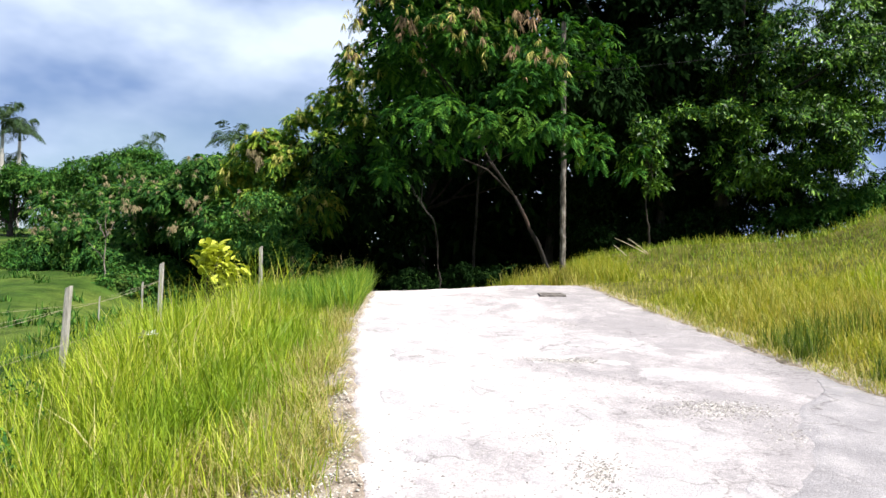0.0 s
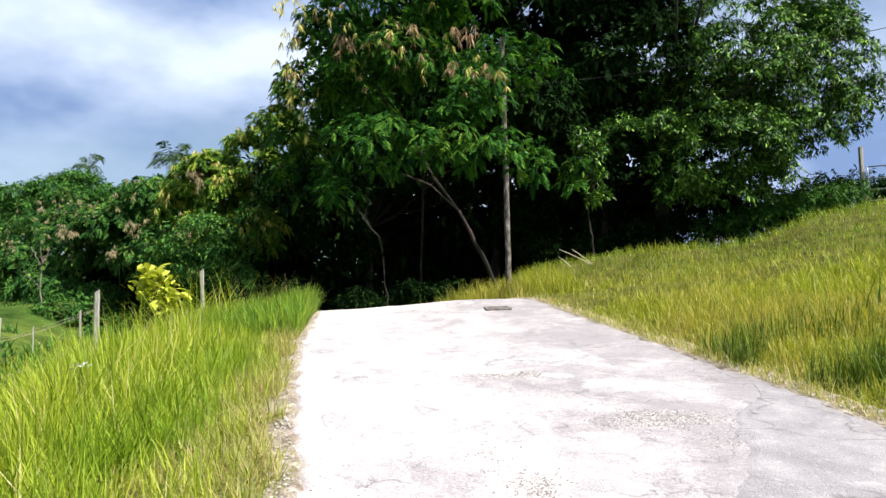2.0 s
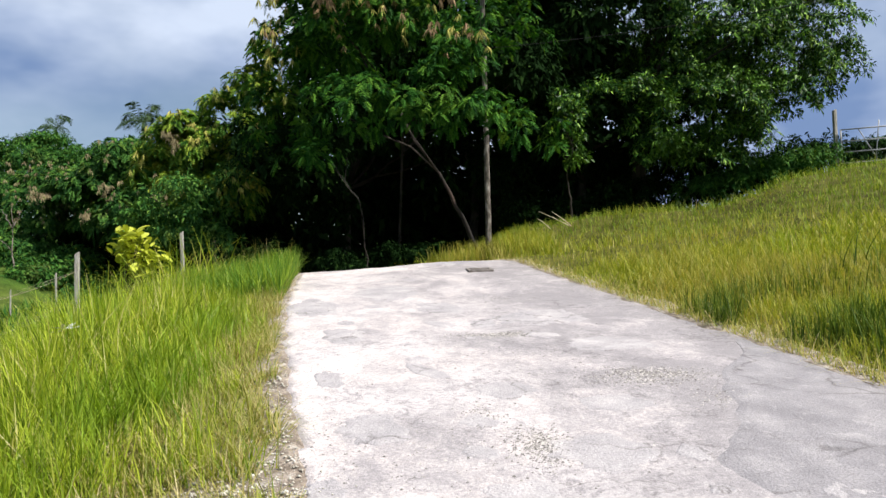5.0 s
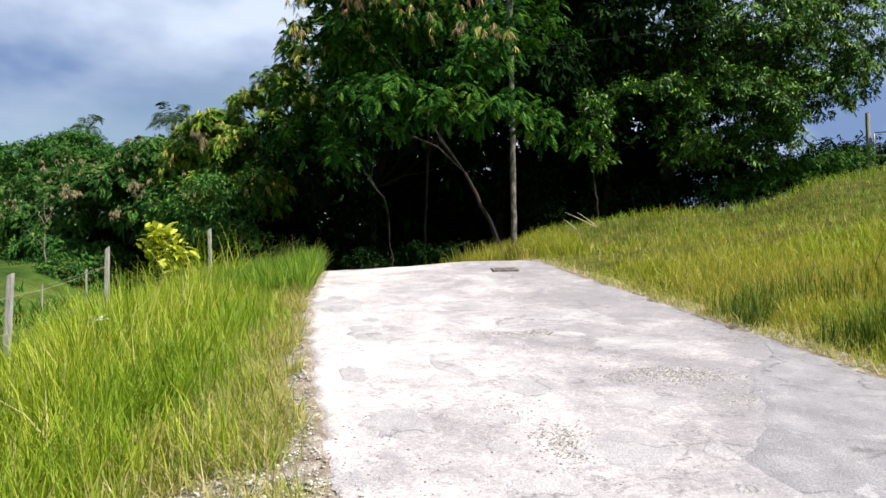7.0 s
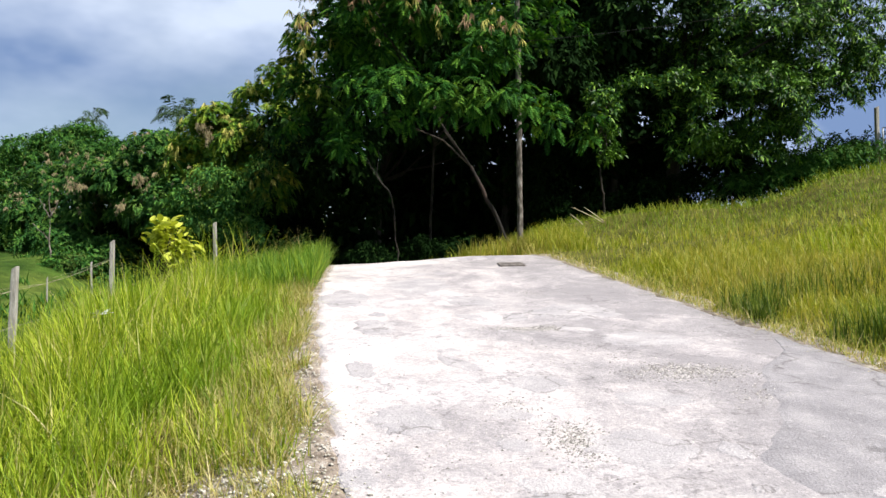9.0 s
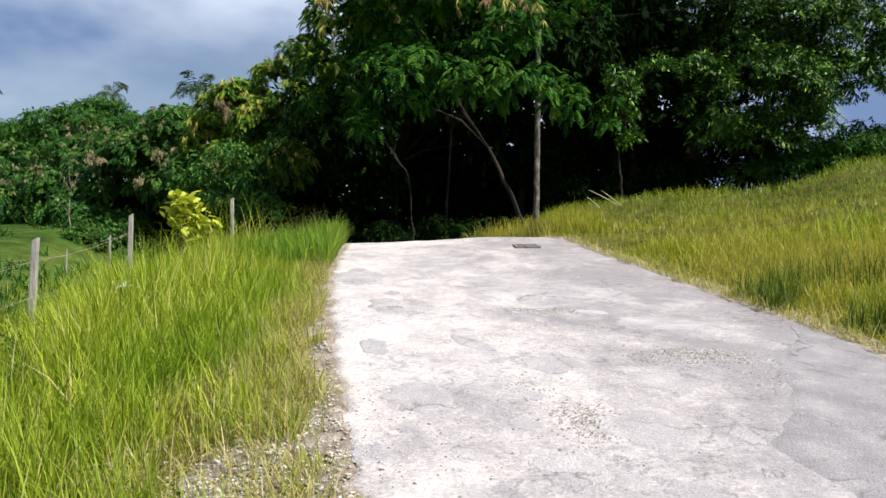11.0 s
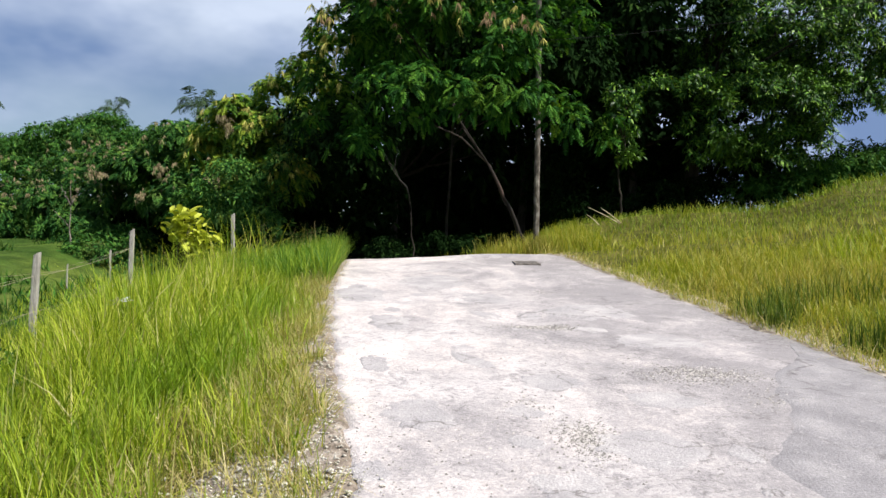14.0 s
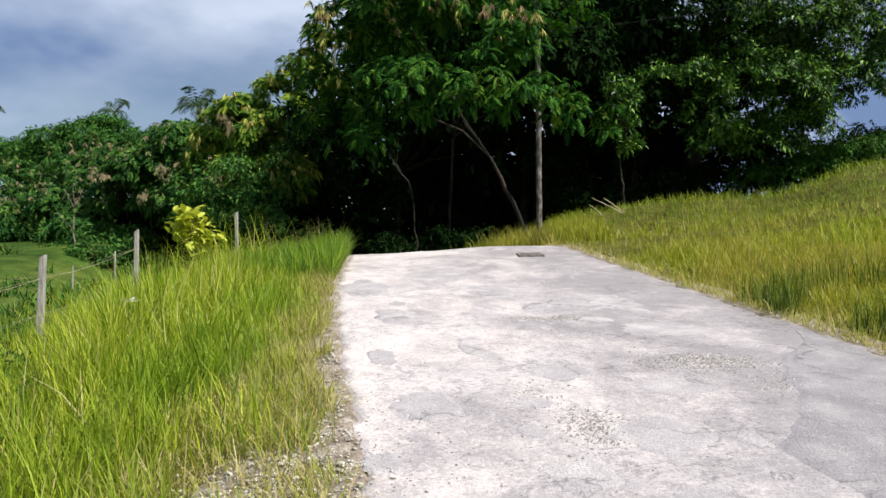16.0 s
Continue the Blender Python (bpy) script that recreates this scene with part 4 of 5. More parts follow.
def gravel():
    base_v = np.array([(0, 0, 1), (0.9, 0, 0.1), (0.2, 0.85, 0), (-0.8, 0.4, 0.05), (-0.6, -0.7, 0), (0.4, -0.8, 0.1), (0, 0, -0.7)])
    base_f = np.array([(0, 1, 2), (0, 2, 3), (0, 3, 4), (0, 4, 5), (0, 5, 1), (6, 2, 1), (6, 3, 2), (6, 4, 3), (6, 5, 4), (6, 1, 5)])
    y = 1.8 + 15 * rng.uniform(0, 1, 2600) ** 1.7
    gap = np.abs(rng.normal(0, 0.26, len(y))) - 0.04
    x = x_left(y) - gap
    y2 = 3.0 + 13 * rng.uniform(0, 1, 1100)
    x2 = x_right(y2) + np.abs(rng.normal(0.02, 0.12, len(y2)))
    x3, y3 = rng.normal(-1.0, 0.28, 1900), rng.normal(4.05, 0.4, 1900)
    x, y = np.concatenate([x, x2, x3]), np.concatenate([y, y2, y3])
    s = 0.004 + 0.013 * rng.uniform(0, 1, len(x)) ** 2.2
    turn = rng.uniform(0, 6.28, len(x))
    c, sn = np.cos(turn), np.sin(turn)
    p = base_v[None] * (s[:, None, None] * rng.uniform(0.7, 1.3, (len(x), 1, 3))) * (1 + 0.2 * rng.normal(0, 1, (len(x), 7, 1)))
    v = np.stack([p[..., 0] * c[:, None] - p[..., 1] * sn[:, None] + x[:, None], p[..., 0] * sn[:, None] + p[..., 1] * c[:, None] + y[:, None], p[..., 2] * 0.6 + (land(x, y) + 0.018)[:, None]], -1)
    f = (np.arange(len(x)) * 7)[:, None, None] + base_f[None]
    tagged(new("gravel", mesh_np("gravel", v.reshape(-1, 3), f.reshape(-1, 3), M_STONE)), "loose white limestone gravel along the road's edges", "gravel", kind="stuff")


gravel()


# ---- trees ----
def feather_sprays(p, ahead, up, size, pairs=8):
    """Feathery compound leaves: pairs of leaflets along one drooping stalk, each frond a single piece."""
    n = len(p)
    side = unit(np.cross(ahead, up) + rng.normal(0, 0.22, (n, 3)))
    down = np.array([0, 0, 1.0])
    rows = []
    for k in range(pairs + 1):
        t = k / pairs
        rows.append(p + ahead * (size * t)[:, None] - down * (size * 0.5 * t * t)[:, None])
    stalk = list(rows)
    for k in range(pairs):
        t = (k + 0.5) / pairs
        ll = size * 0.34 * math.sin(math.pi * (0.2 + 0.68 * t))
        drop = down * (ll * rng.uniform(0.15, 0.5, n))[:, None]
        for s in (-1, 1):
            arm = side * (s * ll)[:, None]
            rows.append(stalk[k] + arm + ahead * (ll * 0.42)[:, None] - drop)
            rows.append(stalk[k] + arm * 0.55 + ahead * (ll * 0.24 + size * 0.9 / pairs)[:, None] - drop * 0.45)
    f = [(k, pairs + 1 + 4 * k + 2 * s, pairs + 2 + 4 * k + 2 * s, k + 1) for k in range(pairs) for s in (0, 1)]
    v = np.stack(rows, 1)
    return v.reshape(-1, 3), ((np.arange(n) * len(rows))[:, None, None] + np.array(f)[None]).reshape(-1, 4)


def crown_points(blobs, clumps, per, clump_size, flat=0.4, inner=0.22):
    """Boughs that end in domed pads of foliage, over and through a crown of rounded masses: their centres, and place, direction and upper side of each spray."""
    weight = np.array([b[3] * b[4] + b[4] * b[5] + b[3] * b[5] for b in blobs])
    pick = rng.choice(len(blobs), clumps, p=weight / weight.sum())
    b = np.array(blobs)[pick]
    d = unit(rng.normal(0, 1, (clumps, 3)) + np.array([0, 0, 0.3]))
    d[:, 2] = np.where(d[:, 2] < -0.45, -d[:, 2], d[:, 2])
    r = np.where(rng.uniform(0, 1, clumps) < inner, rng.uniform(0.2, 0.8, clumps), rng.uniform(0.82, 1.16, clumps))
    c = b[:, :3] + d * b[:, 3:6] * r[:, None]
    size = clump_size * rng.uniform(0.5, 1.45, clumps)
    n = unit(np.array([0, 0, 0.8]) + 0.9 * d + rng.normal(0, 0.16, d.shape))
    e1 = unit(np.cross(n, [0, 1.0, 0.1]))
    e2 = np.cross(n, e1)
    a, rad = rng.uniform(0, 2 * np.pi, (clumps, per, 1)), rng.uniform(0, 1, (clumps, per, 1)) ** 0.6
    out = e1[:, None] * np.cos(a) + e2[:, None] * np.sin(a)
    lift = flat * (1 - rad * rad) - rng.uniform(0, 0.35, rad.shape) ** 1.5
    p = c[:, None] + (out * rad * 0.8 + n[:, None] * lift) * size[:, None, None]
    ahead = unit(out + n[:, None] * (0.45 - 0.95 * rad) + rng.normal(0, 0.22, p.shape))
    up = np.broadcast_to(n[:, None], p.shape)
    return c, p.reshape(-1, 3), ahead.reshape(-1, 3), up.reshape(-1, 3)


def limb_set(root, targets, r0, n=6, rise=0.5):
    out = []
    for tgt in targets:
        mid = bent(root, tgt, rise * rng.uniform(-0.2, 0.6), n, 0.09)
        out.append(tube(mid, np.linspace(r0 * rng.uniform(0.7, 1.0), 0.014, n), 6, 0.08))
    return out


def tree(name, label, base, fork, blobs, leaf, mat, clumps, per, clump_size, leaf_size, bark, r0=0.16, category="tree", limbs=26, stems=(), twigs=6, wide=0.34, group="", flat=0.4):
    """A tree: tapered trunk, limbs out to the clumps of its crown, and a crown of separate leaves."""
    bx, by = base
    bz = land1(bx, by) - 0.08
    e = thing(name, (bx, by, bz), label, category, group)
    trunk_line = bent((bx, by, bz), fork, 0.0, 9, 0.018)
    place_under(new("trunk", mesh_np("trunk", *tube(trunk_line, np.linspace(r0 * 1.25, r0 * 0.75, 9), 10, 0.1), bark, True)), e)
    for stem in stems:
        place_under(new("trunk", mesh_np("trunk", *tube(np.array(stem[:-1]), np.linspace(stem[-1], stem[-1] * 0.5, len(stem) - 1), 9, 0.08), bark, True)), e)
    c, p, ahead, up = crown_points(blobs, clumps, per, clump_size, flat)
    high = c[c[:, 2] > min(fork[2] + 0.9, np.quantile(c[:, 2], 0.6))]
    far = high[rng.choice(len(high), min(limbs, len(high)), replace=False)]
    # limbs always take the near-black bark, crown shade put into their colour
    for v, f in limb_set(fork, far, r0 * 0.45):
        place_under(new("limb", mesh_np("limb", v, f, M_BARK, True)), e)
    size = leaf_size * rng.uniform(0.7, 1.3, len(p))
    v, f = feather_sprays(p, ahead, up, size, twigs) if leaf == "feather" else broad_sprays(p, ahead, up, size, twigs, wide)
    place_under(new("crown", mesh_np("crown", v, f, mat)), e)
    return e, c


def pod_bunch_mesh(per, size, mat):
    """A bunch of flat dry pods that hang from one point."""
    a = unit(np.array([0, 0, -0.9]) + rng.normal(0, 0.34, (per, 3)))
    s = unit(np.cross(a, rng.normal(0, 1, (per, 3))))
    ll = (size * rng.uniform(0.5, 1.35, per))[:, None]
    v = np.concatenate([np.zeros((1, 3)), np.stack([a * ll * 0.55 + s * ll * 0.06, a * ll - np.array([0, 0, 0.06]), a * ll * 0.55 - s * ll * 0.06], 1).reshape(-1, 3)])
    f = [(0, 3 * k + 1, 3 * k + 2, 3 * k + 3) for k in range(per)]
    return mesh_np("seed_pod", v, f, mat)


POD_MESHES, SEED_MESHES, YELLOW_MESHES = ([pod_bunch_mesh(12, 0.22, mt) for k in range(6)] for mt in (M_POD, M_SEED, M_YPOD))


def hanging_pods(e, places, count, size=1.0, label="dry brown hanging seed pod", kinds=POD_MESHES):
    for k, at in enumerate(places[rng.choice(len(places), count)]):
        ob = new("seed_pod", kinds[k % 6])
        tagged(ob, label)
        ob.parent = e
        ob.matrix_parent_inverse = Matrix.Translation(-e.location)
        ob.matrix_basis = Matrix.Translation(at + rng.normal(0, 0.1, 3)) @ Matrix.Rotation(rng.uniform(0, 6.28), 4, "Z") @ Matrix.Scale(size * rng.uniform(0.8, 1.3), 4)


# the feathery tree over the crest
# crown masses at y 19 and beyond are unseen, added to shade the trunks
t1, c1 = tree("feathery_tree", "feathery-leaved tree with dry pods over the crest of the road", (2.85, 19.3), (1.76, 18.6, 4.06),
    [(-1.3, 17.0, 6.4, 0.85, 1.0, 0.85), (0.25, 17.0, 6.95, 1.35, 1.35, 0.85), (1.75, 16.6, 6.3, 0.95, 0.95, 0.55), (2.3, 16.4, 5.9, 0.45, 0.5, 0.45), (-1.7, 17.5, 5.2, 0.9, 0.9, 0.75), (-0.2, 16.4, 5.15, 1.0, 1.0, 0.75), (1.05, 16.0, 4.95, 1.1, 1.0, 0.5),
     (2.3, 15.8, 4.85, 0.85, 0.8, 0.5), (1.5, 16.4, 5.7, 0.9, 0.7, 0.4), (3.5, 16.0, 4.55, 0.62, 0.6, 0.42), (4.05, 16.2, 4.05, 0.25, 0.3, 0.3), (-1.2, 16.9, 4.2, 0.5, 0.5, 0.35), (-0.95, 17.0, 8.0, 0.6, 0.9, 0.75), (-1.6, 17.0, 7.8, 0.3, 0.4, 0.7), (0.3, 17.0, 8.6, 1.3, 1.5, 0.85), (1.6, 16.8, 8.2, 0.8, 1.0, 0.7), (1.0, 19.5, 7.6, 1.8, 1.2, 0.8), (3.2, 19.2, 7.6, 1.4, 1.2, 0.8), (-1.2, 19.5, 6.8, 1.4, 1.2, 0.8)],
    "feather", M_FEATHER, 520, 20, 0.30, 0.175, M_FLECKBARK, 0.05, limbs=3, twigs=6)
front = c1[(c1[:, 2] > 6.3) & (c1[:, 1] < 17.0)]
hanging_pods(t1, front - np.array([0, 0.45, 0.1]), 45, 0.7)
fringe = np.stack([rng.normal(-1.75, 0.2, 50), rng.normal(16.7, 0.3, 50), rng.uniform(5.6, 8.8, 50)], -1)
hanging_pods(t1, fringe, 50, 0.75, "dangling dry yellowish leaves", YELLOW_MESHES)
hanging_pods(t1, front - np.array([0, 0.5, 0.0]), 90, 0.7, "dangling dry yellowish leaves", YELLOW_MESHES)
hanging_pods(t1, np.array([(1.63, 15.9, 7.6), (1.95, 15.8, 7.45), (1.45, 15.6, 6.75), (0.53, 15.6, 7.45), (-0.63, 15.8, 7.35), (-0.9, 15.9, 7.3)]), 34, 0.8)

# the broad-leaved tree on the bank
# here and below, masses near z 12 are out of view, kept to cast shade
t2, c2 = tree("broadleaf_tree", "large dark broad-leaved tree standing on the bank", (9.0, 25.0), (9.0, 24.8, 6.5),
    [(11.6, 23.6, 9.2, 2.6, 2.3, 2.3), (13.1, 22.9, 7.3, 1.6, 1.6, 1.2), (10.4, 23.0, 6.2, 2.2, 1.8, 1.2), (10.8, 24.2, 12.4, 3.4, 2.8, 2.0), (10.8, 22.9, 5.3, 1.3, 1.2, 0.6), (11.2, 24.4, 7.4, 2.4, 1.2, 2.0), (9.6, 23.8, 8.0, 1.4, 1.2, 1.6), (13.0, 23.3, 9.6, 1.6, 1.4, 1.2), (14.1, 22.8, 7.3, 0.7, 0.7, 0.7), (13.8, 23.0, 10.6, 0.9, 1.0, 1.2), (12.2, 22.4, 6.7, 1.2, 1.1, 0.6), (13.9, 22.4, 8.9, 0.9, 0.9, 0.9), (13.0, 22.5, 6.35, 0.7, 0.6, 0.4), (10.9, 22.4, 5.0, 1.1, 0.9, 0.6), (12.6, 22.5, 8.4, 1.2, 0.9, 1.2), (13.7, 22.5, 9.8, 0.9, 0.9, 0.9), (14.75, 22.4, 8.1, 0.6, 0.6, 0.9), (9.6, 22.6, 4.6, 1.3, 0.9, 0.7), (7.1, 22.5, 6.85, 0.6, 0.5, 0.35), (8.4, 22.4, 6.8, 0.6, 0.5, 0.5), (8.7, 22.4, 5.2, 0.7, 0.6, 0.55)],
    "broad", M_BROAD, 580, 30, 0.42, 0.26, M_BARK, 0.22, limbs=12)
tree("broadleaf_sapling", "slender sapling with pale green hanging leaves beside the dark trees", (5.9, 22.0), (5.7, 21.6, 4.4),
    [(5.65, 21.2, 5.6, 0.4, 0.35, 0.9), (6.0, 21.3, 4.6, 0.3, 0.25, 0.5)], "broad", M_BROAD, 20, 16, 0.26, 0.26, M_BARK, 0.03, limbs=5, flat=0.9)
# the same tree's shaded half, its shade put into the dark leaf colour
tree("broadleaf_tree", "shaded half of the broad-leaved tree on the bank, leaves coloured dark", (7.2, 25.6), (7.2, 25.4, 5.5),
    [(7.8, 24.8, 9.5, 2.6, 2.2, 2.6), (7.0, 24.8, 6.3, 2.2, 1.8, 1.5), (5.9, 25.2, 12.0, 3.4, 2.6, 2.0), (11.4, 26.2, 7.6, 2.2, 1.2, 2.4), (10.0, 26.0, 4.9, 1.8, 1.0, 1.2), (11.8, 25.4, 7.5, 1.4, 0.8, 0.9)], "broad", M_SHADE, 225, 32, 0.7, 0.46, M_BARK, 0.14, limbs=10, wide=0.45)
# trees behind the crest that close the view; dark ones carry shade in leaf colour
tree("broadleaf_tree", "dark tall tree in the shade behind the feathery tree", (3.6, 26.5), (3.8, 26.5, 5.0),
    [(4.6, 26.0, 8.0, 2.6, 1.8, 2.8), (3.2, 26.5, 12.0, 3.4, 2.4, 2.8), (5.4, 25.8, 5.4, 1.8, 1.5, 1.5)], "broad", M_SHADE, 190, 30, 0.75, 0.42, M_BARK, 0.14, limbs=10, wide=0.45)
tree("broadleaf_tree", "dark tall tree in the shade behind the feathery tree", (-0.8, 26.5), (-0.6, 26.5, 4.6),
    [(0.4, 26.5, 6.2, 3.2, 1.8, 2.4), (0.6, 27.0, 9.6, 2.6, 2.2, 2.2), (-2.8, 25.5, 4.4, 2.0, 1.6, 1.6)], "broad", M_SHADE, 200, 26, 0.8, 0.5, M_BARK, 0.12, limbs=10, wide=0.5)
# added canopy that keeps the sun off the undergrowth; leaf colour holds shade too
tree("broadleaf_tree", "spreading dark tree added to shade the undergrowth behind the crest", (0.9, 25.0), (1.1, 22.8, 5.2),
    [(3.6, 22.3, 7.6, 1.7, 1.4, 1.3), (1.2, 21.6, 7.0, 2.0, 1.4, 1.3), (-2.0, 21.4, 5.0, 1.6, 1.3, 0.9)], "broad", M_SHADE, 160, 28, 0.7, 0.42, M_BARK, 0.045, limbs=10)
t4, c4 = tree("feathery_tree", "sunlit yellow-green tree with dry pods beyond the fence", (-4.6, 24.0), (-4.6, 24.0, 3.4),
    [(-4.9, 23.0, 6.0, 0.9, 0.9, 0.45), (-4.0, 23.0, 6.65, 0.65, 0.7, 0.4), (-3.0, 22.2, 7.0, 0.65, 0.6, 0.6), (-2.7, 21.8, 7.8, 0.35, 0.4, 0.4), (-5.7, 23.5, 5.6, 0.85, 0.85, 0.6), (-4.3, 22.6, 5.2, 0.95, 0.95, 0.65), (-6.2, 23.5, 4.9, 0.6, 0.6, 0.6), (-5.0, 22.6, 4.1, 0.8, 0.8, 0.65), (-3.3, 22.0, 5.5, 0.7, 0.7, 0.75), (-3.7, 22.0, 3.95, 0.8, 0.8, 0.7)],
    "feather", M_YELLOWISH, 420, 20, 0.31, 0.19, M_BARK, 0.08, limbs=9, twigs=5)
hanging_pods(t4, np.array([(-5.6, 21.6, 3.9), (-5.5, 21.5, 3.75), (-5.4, 22.1, 5.75), (-5.2, 22.0, 5.5)]) + 0.04, 44, 0.7, "tan dry seed head", SEED_MESHES)
hanging_pods(t4, c4[(c4[:, 1] < 23.2) & (c4[:, 2] > 3.8)] - np.array([0, 0.5, 0.0]), 90, 0.8, "dangling yellow leaves", YELLOW_MESHES)
t5, c5 = tree("thicket_tree", "bushy mid-green tree in the tree line by the pasture", (-8.0, 28.0), (-8.0, 28.0, 3.8),
    [(-7.9, 27.0, 5.8, 1.15, 1.1, 0.6), (-8.6, 27.0, 4.9, 1.1, 1.0, 0.7), (-7.0, 26.0, 4.3, 0.95, 0.9, 0.65), (-8.0, 26.0, 3.65, 0.85, 0.8, 0.65), (-6.6, 26.6, 5.4, 0.8, 0.8, 0.6), (-9.8, 27.6, 4.9, 0.9, 0.8, 0.6), (-7.2, 25.8, 3.0, 0.9, 0.8, 0.5)],
    "feather", M_MIDGREEN, 400, 18, 0.33, 0.205, M_BARK, 0.08, limbs=9, twigs=5)
hanging_pods(t5, np.array([(-8.75, 25.2, 3.85), (-8.2, 25.3, 4.7), (-8.0, 25.3, 4.6), (-10.1, 25.6, 4.5), (-10.4, 25.7, 4.7)]), 50, 0.6, "tan dry seed head", SEED_MESHES)
hanging_pods(t5, c5[c5[:, 1] < 27.2] - np.array([0, 0.5, -0.05]), 70, 0.55, "tan dry seed head", SEED_MESHES)
t6, c6 = tree("thicket_tree", "rounded bushy tree with dry seed heads on the pasture", (-12.4, 30.0), (-12.6, 29.8, 3.2),
    [(-12.6, 29.5, 5.1, 1.3, 1.2, 0.65), (-11.1, 29.5, 5.3, 1.15, 1.1, 0.65), (-13.2, 29.0, 4.0, 1.25, 1.1, 0.75), (-11.2, 28.6, 3.9, 1.25, 1.1, 0.8), (-9.9, 28.6, 4.15, 0.85, 0.8, 0.8), (-15.1, 30.0, 4.6, 1.1, 1.0, 0.9), (-14.4, 29.0, 3.25, 1.05, 1.0, 0.65), (-12.0, 28.0, 2.85, 1.2, 1.0, 0.6)],
    "feather", M_MIDGREEN, 420, 17, 0.35, 0.205, M_BARK, 0.06, limbs=9, twigs=5)
hanging_pods(t6, c6[(c6[:, 2] > 3.6) & (c6[:, 1] < 29.8)] - np.array([0, 0.45, -0.2]), 200, 0.55, "tan dry seed head", SEED_MESHES)
tree("thicket_tree", "rounded green tree rising behind the tree line", (-18.0, 45.0), (-18.0, 45.0, 6.6),
    [(-17.7, 45.0, 8.7, 2.6, 2.4, 1.2), (-20.0, 44.0, 7.9, 1.9, 1.9, 1.1), (-14.5, 44.0, 7.9, 1.6, 1.6, 1.0), (-11.6, 40.0, 8.0, 1.2, 1.2, 0.8), (-17.5, 43.5, 6.4, 3.0, 1.6, 1.2), (-22.0, 46.0, 7.6, 1.6, 1.6, 1.2)], "broad", M_THICKET, 210, 32, 0.7, 0.38, M_BARK, 0.2, limbs=8)
tree("thicket_tree", "dark green tree at the far edge of the pasture", (-31.0, 56.0), (-31.0, 56.0, 6.8),
    [(-30.2, 56.0, 9.4, 1.9, 1.8, 1.2), (-34.5, 57.0, 8.6, 2.4, 2.0, 1.3), (-26.8, 55.0, 9.0, 1.6, 1.7, 1.2)], "broad", M_THICKET, 110, 34, 0.9, 0.55, M_BARK, 0.2, limbs=8)
for bx, by, bz, rx, rz in ((39.0, 50.0, 8.8, 5.0, 1.5), (47.0, 46.0, 10.2, 4.2, 2.4)):
    tree("far_tree", "dark green trees beyond the brow of the hill", (bx, by), (bx, by, bz - 1.5),
        [(bx, by, bz, rx, 2.5, rz), (bx - rx * 0.7, by, bz - 0.7, rx * 0.5, 2, rz * 0.7), (bx + rx * 0.7, by, bz + 0.2, rx * 0.6, 2, rz * 0.9)], "broad", M_THICKET, 80, 36, 0.8, 0.42, M_BARK, 0.15, limbs=8)


def thicket(name, blobs, mat, clumps, per, clump_size, size, label, wide=0.34):
    c, p, ahead, up = crown_points(blobs, clumps, per, clump_size, 0.6, 0.4)
    p[:, 2] = np.maximum(p[:, 2], land(p[:, 0], p[:, 1]) + 0.03)
    v, f = broad_sprays(p, ahead, up, size * rng.uniform(0.7, 1.3, len(p)), 5, wide)
    return tagged(new(name, mesh_np(name, v, f, mat)), label, "undergrowth", kind="stuff")


# M_SHADE foliage: deep shade under the trees is put into its colour
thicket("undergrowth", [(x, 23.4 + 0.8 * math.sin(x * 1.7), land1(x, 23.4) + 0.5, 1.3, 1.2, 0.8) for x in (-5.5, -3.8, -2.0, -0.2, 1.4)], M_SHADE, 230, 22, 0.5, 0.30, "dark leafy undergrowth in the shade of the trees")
thicket("hedge_brush", [(x, 26.2 + 0.5 * math.sin(x), land1(x, 26.2) + h, 1.3, 0.9, h + 0.2) for x, h in ((4.5, 1.0), (6.3, 1.2), (8.0, 1.1), (9.8, 1.3), (11.4, 1.2), (13.0, 0.75), (14.2, 0.55), (15.4, 0.6), (16.6, 0.45), (18.0, 0.4))] + [(x, 24.4, land1(x, 24.4) + 0.3, 0.9, 0.6, 0.6) for x in (5.2, 6.6, 8.0, 9.4, 10.8, 12.2, 13.4, 14.4)], M_SHADE, 330, 26, 0.5, 0.30, "brush along the top of the bank, leaves coloured dark for shade")
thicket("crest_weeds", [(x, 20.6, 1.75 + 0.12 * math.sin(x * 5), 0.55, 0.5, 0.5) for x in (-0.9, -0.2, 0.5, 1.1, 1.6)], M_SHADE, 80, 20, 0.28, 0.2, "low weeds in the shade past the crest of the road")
# filler foliage added to block the sky in gaps; shade is in its colour
thicket("far_woods", [(x, 31 + 1.2 * math.sin(x * 1.3), 2.6 + 0.8 * math.sin(x), 2.6, 1.6, 3.6) for x in (-9, -6.5, -4, -1.5, 0.6, 2.2, 4, 6, 8.5)] + [(x, 30.5, 9.2 + math.sin(x), 2.2, 1.4, 2.2) for x in (2.5, 5.0, 7.5, 10.0)], M_SHADE, 340, 26, 0.9, 0.85, "dense filler woods behind the trees, leaves coloured for deep shade", 0.6)
